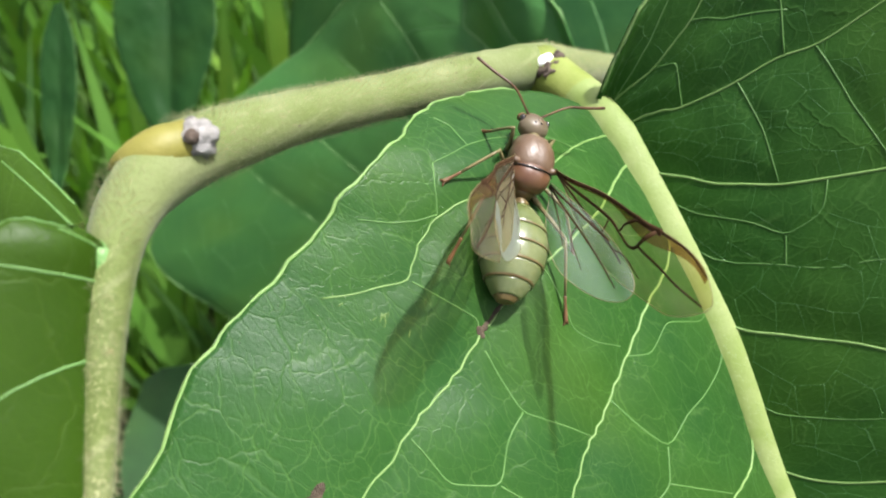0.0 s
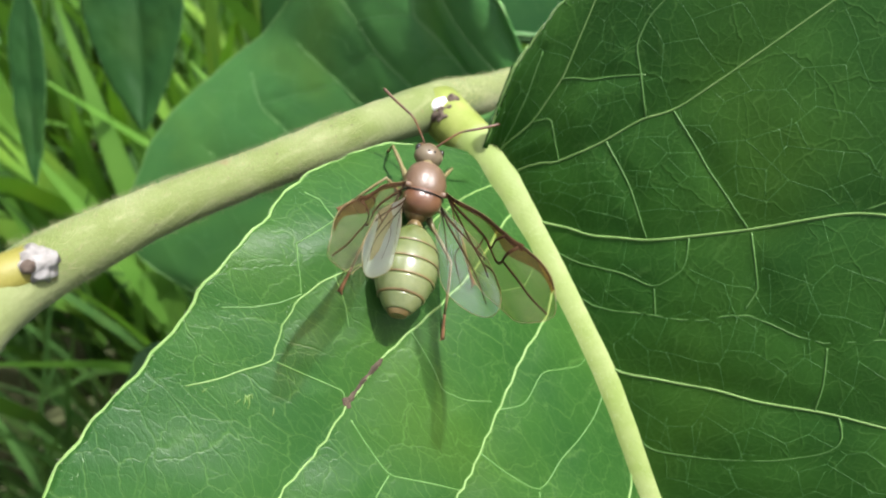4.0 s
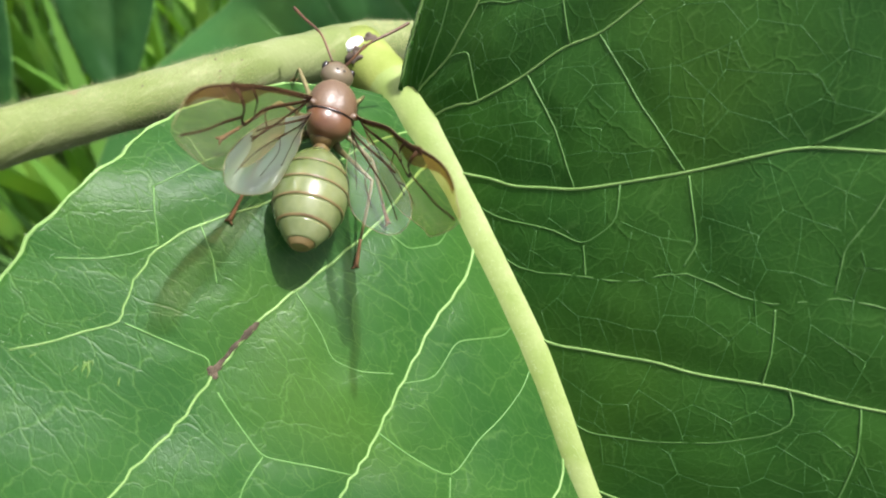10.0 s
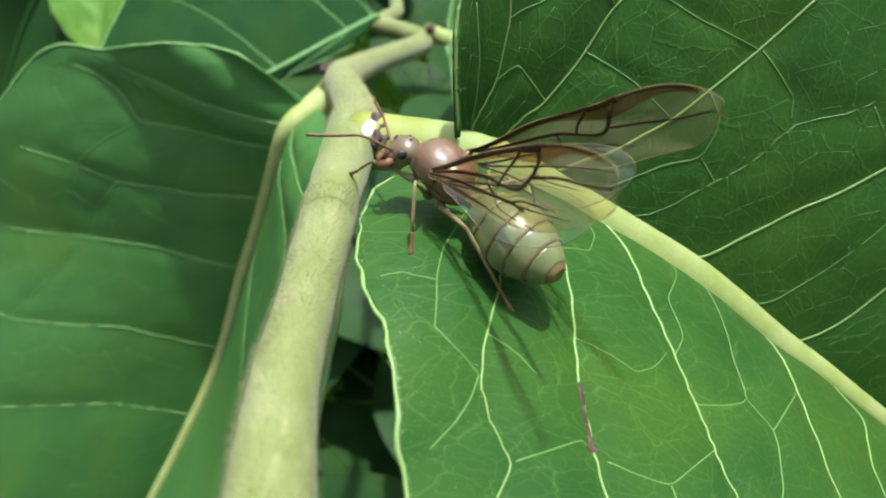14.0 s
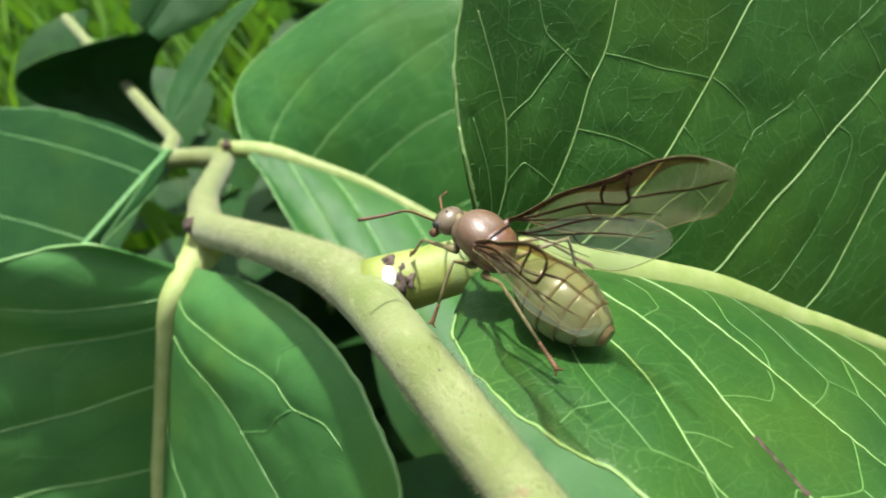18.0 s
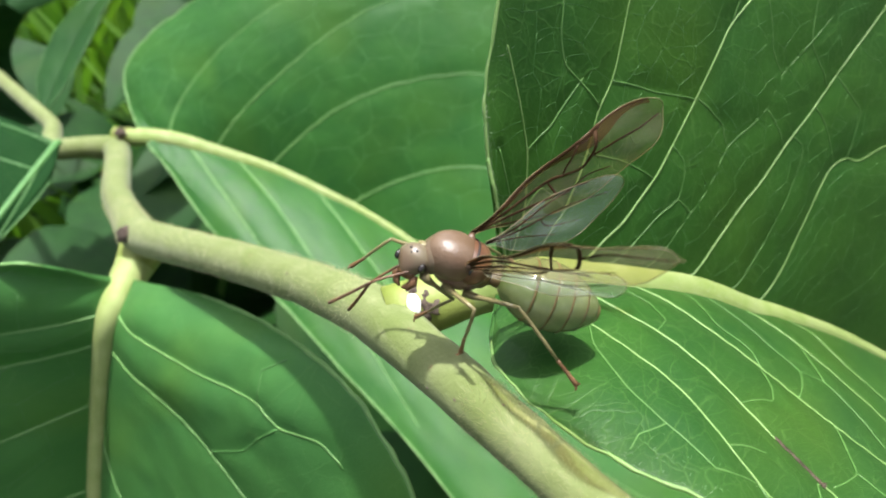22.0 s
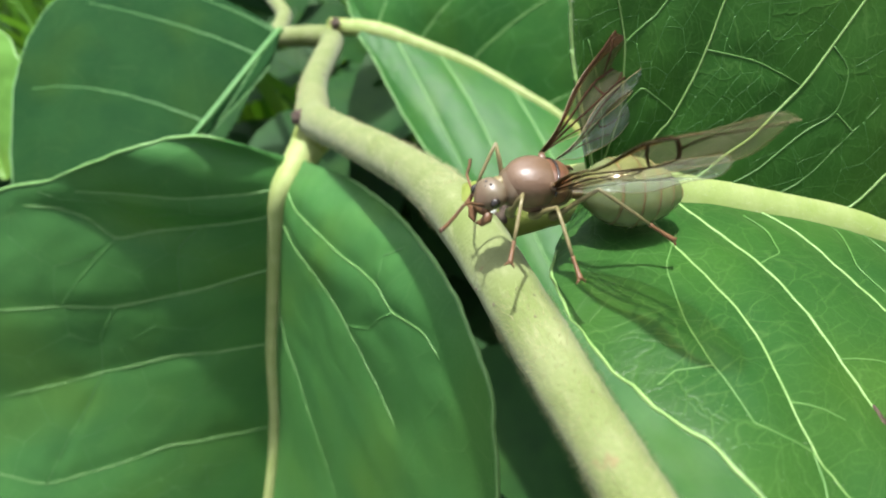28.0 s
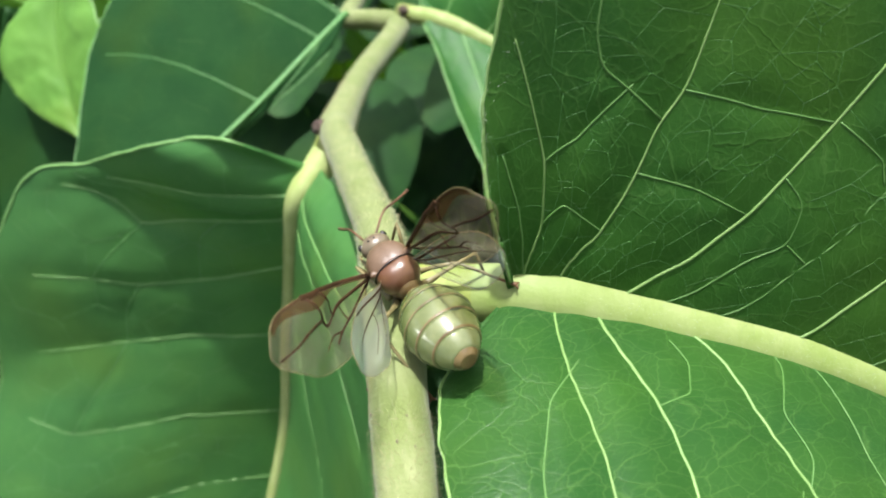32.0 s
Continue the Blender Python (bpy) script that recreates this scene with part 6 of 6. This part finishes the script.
    "L3": [(0.00, 53.7, 14.9, 152.5), (1.00, 56.2, 14.9, 152.8), (2.00, 41.4, 15.1, 154.0), (3.00, 38.7, 15.1, 153.7), (6.00, 54.8, 14.7, 151.1), (7.00, 57.9, 14.4, 149.2), (8.00, 53.1, 14.5, 149.4), (9.00, 44.1, 14.6, 150.2), (10.00, 37.2, 14.5, 149.9), (11.00, 24.7, 13.7, 144.3), (12.00, 26.8, 14.8, 151.8), (12.50, 41.9, 15.5, 158.0), (13.00, 36.2, 16.1, 164.6), (13.50, 31.7, 16.4, 168.5), (15.50, 27.5, 15.3, 157.9), (16.00, 44.1, 16.2, 165.5), (17.00, 55.7, 13.4, 145.1), (18.00, 46.5, 15.7, 159.1), (19.00, 35.2, 15.9, 161.6), (20.00, 40.8, 16.2, 165.8), (21.00, 32.1, 16.2, 165.2), (21.50, 32.2, 15.8, 160.2), (22.00, 36.3, 14.3, 145.3), (22.40, 41.8, 10.9, 130.2), (23.00, 46.5, 9.0, 119.4), (24.00, 48.0, 15.2, 160.0), (26.50, 64.1, 12.1, 141.2), (27.00, 63.3, 11.8, 138.9), (27.50, 52.7, 15.0, 152.9), (28.00, 64.4, 10.9, 147.4), (28.50, 52.5, 15.7, 159.7), (29.00, 53.6, 11.7, 142.1), (30.00, 51.4, 12.6, 148.7), (30.20, 51.2, 13.6, 155.6), (30.40, 22.2, 15.0, 170.2), (30.70, -17.2, 16.7, 179.3), (30.85, 9.1, 14.3, 170.6), (31.00, 35.5, 15.9, 161.8), (32.00, 30.6, 12.2, 152.5)],
    "sL3": [(0.00, -89.0, 5.0, 2.7), (1.00, -97.4, 5.8, 2.9), (2.00, -82.3, 3.2, 2.9), (3.00, -75.9, 2.8, 2.7), (6.00, -99.6, 5.7, 3.0), (7.00, -101.6, 6.5, 2.9), (8.00, -97.4, 5.3, 2.9), (9.00, -93.6, 4.0, 3.1), (10.00, -84.8, 3.0, 3.0), (11.00, -68.2, 1.7, 2.4), (12.00, -75.1, 2.1, 3.0), (12.50, -82.0, 3.3, 2.9), (13.00, -77.4, 2.6, 3.1), (13.50, -87.8, 3.0, 4.2), (14.50, -58.7, 1.5, 3.0), (15.50, -29.6, 0.8, 1.2), (16.00, -62.0, 2.6, 2.3), (17.00, -75.2, 5.0, 2.2), (18.00, -68.6, 3.1, 2.4), (19.00, -50.9, 1.7, 2.0), (20.00, -62.6, 2.4, 2.4), (21.00, -57.4, 1.7, 2.3), (21.50, -54.7, 1.6, 2.1), (22.00, -65.2, 2.3, 2.2), (22.40, -76.6, 2.6, 1.9), (23.00, -75.8, 3.0, 1.7), (24.00, -92.3, 4.4, 3.3), (26.50, -95.6, 8.6, 2.5), (27.00, -95.5, 7.2, 2.4), (27.50, -80.1, 4.4, 2.5), (28.00, -91.8, 7.3, 2.6), (28.50, -79.5, 4.3, 2.6), (29.00, -67.9, 4.2, 2.1), (30.00, -74.5, 4.0, 2.3), (30.20, -65.1, 3.6, 2.2), (30.40, -73.9, 1.8, 3.7), (30.70, -50.0, -1.5, 5.1), (31.00, -44.1, 1.5, 1.7), (32.00, -95.4, 3.6, 3.9)],
    "R1": [(0.00, -15.0, 10.0, -30.0), (22.40, -15.0, 10.0, -30.0), (24.00, 33.5, 11.6, -56.1), (26.50, 55.0, 18.0, -0.7), (27.00, 73.8, 19.0, -3.0), (27.50, 74.9, 16.7, -1.1), (28.00, 74.6, 20.8, -2.4), (28.50, 74.9, 16.7, -1.1), (29.00, 76.6, 18.3, -4.5), (30.00, 75.9, 18.1, -0.5), (30.20, 75.9, 18.1, -0.5), (30.40, 75.9, 18.1, -0.5), (30.70, 74.9, 16.7, -1.1), (31.00, 74.9, 16.7, -1.1), (32.00, 81.0, 16.9, 1.1)],
    "sR1": [(0.00, -50.0, 0.0, 0.0), (22.40, -50.0, 0.0, 0.0), (23.20, -88.2, 2.8, 5.4), (24.00, -126.3, 8.4, 8.0), (25.25, -124.9, 29.7, 29.3), (26.50, -111.7, 48.5, 58.7), (27.00, -143.4, 15.8, 4.3), (27.50, -143.4, 15.8, 4.3), (28.00, -143.4, 15.8, 4.3), (28.50, -143.4, 15.8, 4.3), (29.00, -143.4, 15.8, 4.3), (30.00, -143.4, 15.8, 4.3), (30.20, -143.4, 15.8, 4.3), (30.40, -143.4, 15.8, 4.3), (30.70, -143.4, 15.8, 4.3), (31.00, -143.4, 15.8, 4.3), (32.00, -143.4, 15.8, 4.3)],
    "R2": [(0.00, 11.5, -11.2, -131.5), (11.00, 11.5, -11.2, -131.5), (12.00, 11.5, -11.2, -131.5), (12.50, 11.5, -11.2, -131.5), (13.00, 11.5, -11.2, -131.5), (13.50, 11.5, -11.2, -131.5), (15.50, 11.1, -10.8, -131.1), (16.00, 11.5, -11.1, -131.5), (17.00, 11.1, -10.6, -131.0), (18.00, 11.5, -11.2, -131.5), (19.00, 11.5, -11.2, -131.5), (20.00, 11.5, -11.2, -131.5), (21.00, 11.5, -11.2, -131.5), (21.50, 11.5, -11.2, -131.5), (22.00, 11.3, -10.0, -134.0), (22.40, 11.5, -11.2, -131.5), (23.00, 10.6, -10.1, -138.1), (24.00, 10.3, -11.0, -134.9), (26.50, 9.7, -11.2, -134.9), (27.00, 10.4, -13.5, -132.8), (27.50, 11.5, -11.2, -131.5), (28.00, 8.5, -14.1, -132.0), (28.50, 11.5, -11.2, -131.5), (29.00, 9.1, -11.0, -135.0), (30.00, 9.8, -11.4, -130.9), (30.20, 9.8, -11.4, -130.9), (30.40, 9.8, -11.4, -130.9), (30.70, 11.5, -11.2, -131.5), (31.00, 11.5, -11.2, -131.5), (32.00, 7.5, -6.9, -130.4)],
    "sR2": [(0.00, -44.0, -0.6, -1.3), (11.00, -44.0, -0.6, -1.3), (12.00, -44.0, -0.6, -1.3), (12.50, -44.0, -0.6, -1.3), (13.00, -44.0, -0.6, -1.3), (13.50, -44.0, -0.6, -1.3), (15.50, -44.0, -0.6, -1.3), (16.00, -44.0, -0.6, -1.3), (17.00, -44.0, -0.6, -1.3), (18.00, -44.0, -0.6, -1.3), (19.00, -44.0, -0.6, -1.3), (20.00, -44.0, -0.6, -1.3), (21.00, -44.0, -0.6, -1.3), (21.50, -44.0, -0.6, -1.3), (22.00, -44.0, -0.6, -1.3), (22.40, -44.0, -0.6, -1.3), (23.00, -44.0, -0.6, -1.3), (24.00, -44.0, -0.6, -1.3), (26.50, -44.0, -0.6, -1.3), (27.00, -44.0, -0.6, -1.3), (27.50, -44.0, -0.6, -1.3), (28.00, -44.0, -0.6, -1.3), (28.50, -44.0, -0.6, -1.3), (29.00, -44.0, -0.6, -1.3), (30.00, -44.0, -0.6, -1.3), (30.20, -44.0, -0.6, -1.3), (30.40, -44.0, -0.6, -1.3), (30.70, -44.0, -0.6, -1.3), (31.00, -44.0, -0.6, -1.3), (32.00, -44.0, -0.6, -1.3)],
    "R3": [(0.00, 19.7, -14.2, -147.2), (1.00, 26.5, -14.0, -146.2), (2.00, 24.4, -14.2, -147.4), (3.00, 16.8, -14.7, -151.3), (6.00, 10.3, -14.8, -151.6), (7.00, 11.8, -15.2, -154.7), (8.00, 11.8, -15.4, -156.6), (9.00, 33.4, -14.3, -148.3), (10.00, 26.6, -14.2, -147.4), (11.00, 31.3, -9.3, -122.9), (12.00, 20.2, -10.1, -126.3), (12.50, 9.3, -11.0, -130.2), (13.00, 17.3, -11.3, -132.0), (13.50, 13.6, -8.4, -119.5), (15.50, 13.3, -8.0, -119.1), (16.00, 13.6, -8.3, -119.5), (17.00, 13.3, -7.8, -119.0), (18.00, 13.6, -8.4, -119.5), (19.00, 0.9, -14.2, -147.8), (20.00, 0.9, -14.2, -147.8), (21.00, 0.9, -14.2, -147.8), (21.50, 0.9, -14.2, -147.8), (22.00, 0.3, -13.1, -150.2), (22.40, 0.9, -14.2, -147.8), (23.00, -0.3, -13.4, -154.2), (24.00, -0.3, -14.3, -151.1), (26.50, -0.8, -14.7, -151.1), (27.00, 0.5, -16.7, -149.2), (27.50, 0.9, -14.2, -147.8), (28.00, -1.2, -17.8, -148.4), (28.50, 0.9, -14.2, -147.8), (29.00, -1.5, -14.7, -151.1), (30.00, -0.7, -14.9, -147.1), (30.20, -0.7, -14.9, -147.1), (30.40, -0.7, -14.9, -147.1), (30.70, 0.9, -14.2, -147.8), (31.00, 0.9, -14.2, -147.8), (32.00, 6.0, 2.1, -101.8)],
    "sR3": [(0.00, -48.8, -1.0, -1.8), (1.00, -71.0, -1.8, -2.6), (2.00, -67.6, -1.7, -2.5), (3.00, -56.1, -1.0, -2.3), (6.00, -48.6, -0.7, -2.0), (7.00, -47.7, -0.7, -2.0), (8.00, -49.1, -0.7, -2.1), (9.00, -82.0, -2.7, -2.9), (10.00, -74.8, -2.0, -2.8), (11.00, -98.2, -2.5, -2.5), (12.00, -93.8, -2.2, -3.3), (12.50, -87.9, -1.7, -4.3), (13.00, -93.5, -2.3, -4.1), (13.50, -86.0, -1.4, -2.5), (15.50, -86.0, -1.4, -2.5), (16.00, -86.0, -1.4, -2.5), (17.00, -86.0, -1.4, -2.5), (18.00, -86.0, -1.4, -2.5), (19.00, -31.6, -0.2, -1.3), (20.00, -31.6, -0.2, -1.3), (21.00, -31.6, -0.2, -1.3), (21.50, -31.6, -0.2, -1.3), (22.00, -31.6, -0.2, -1.3), (22.40, -31.6, -0.2, -1.3), (23.00, -31.6, -0.2, -1.3), (24.00, -31.6, -0.2, -1.3), (26.50, -31.6, -0.2, -1.3), (27.00, -31.6, -0.2, -1.3), (27.50, -31.6, -0.2, -1.3), (28.00, -31.6, -0.2, -1.3), (28.50, -31.6, -0.2, -1.3), (29.00, -31.6, -0.2, -1.3), (30.00, -31.6, -0.2, -1.3), (30.20, -31.6, -0.2, -1.3), (30.40, -31.6, -0.2, -1.3), (30.70, -31.6, -0.2, -1.3), (31.00, -31.6, -0.2, -1.3), (31.50, -66.1, -0.5, -2.0), (32.00, -100.6, -1.1, -2.5)],
}


def motions():
    walk(ant, [(t, pose(x / 1000, y / 1000, HEIGHT + z / 1000, a, b, c)) for t, x, y, z, a, b, c in ANT_ROWS])
    moved = {"head": head, "ant_l": feelers["l"], "ant_r": feelers["r"], **wings, **legs, **shanks}
    for key, rows in TURNS.items():
        at = moved[key].location.copy()
        for ob in (moved[key], feet[key]) if key in feet else (moved[key],):
            walk(ob, [(t, pose(*at, a, b, c)) for t, a, b, c in rows])


motions()
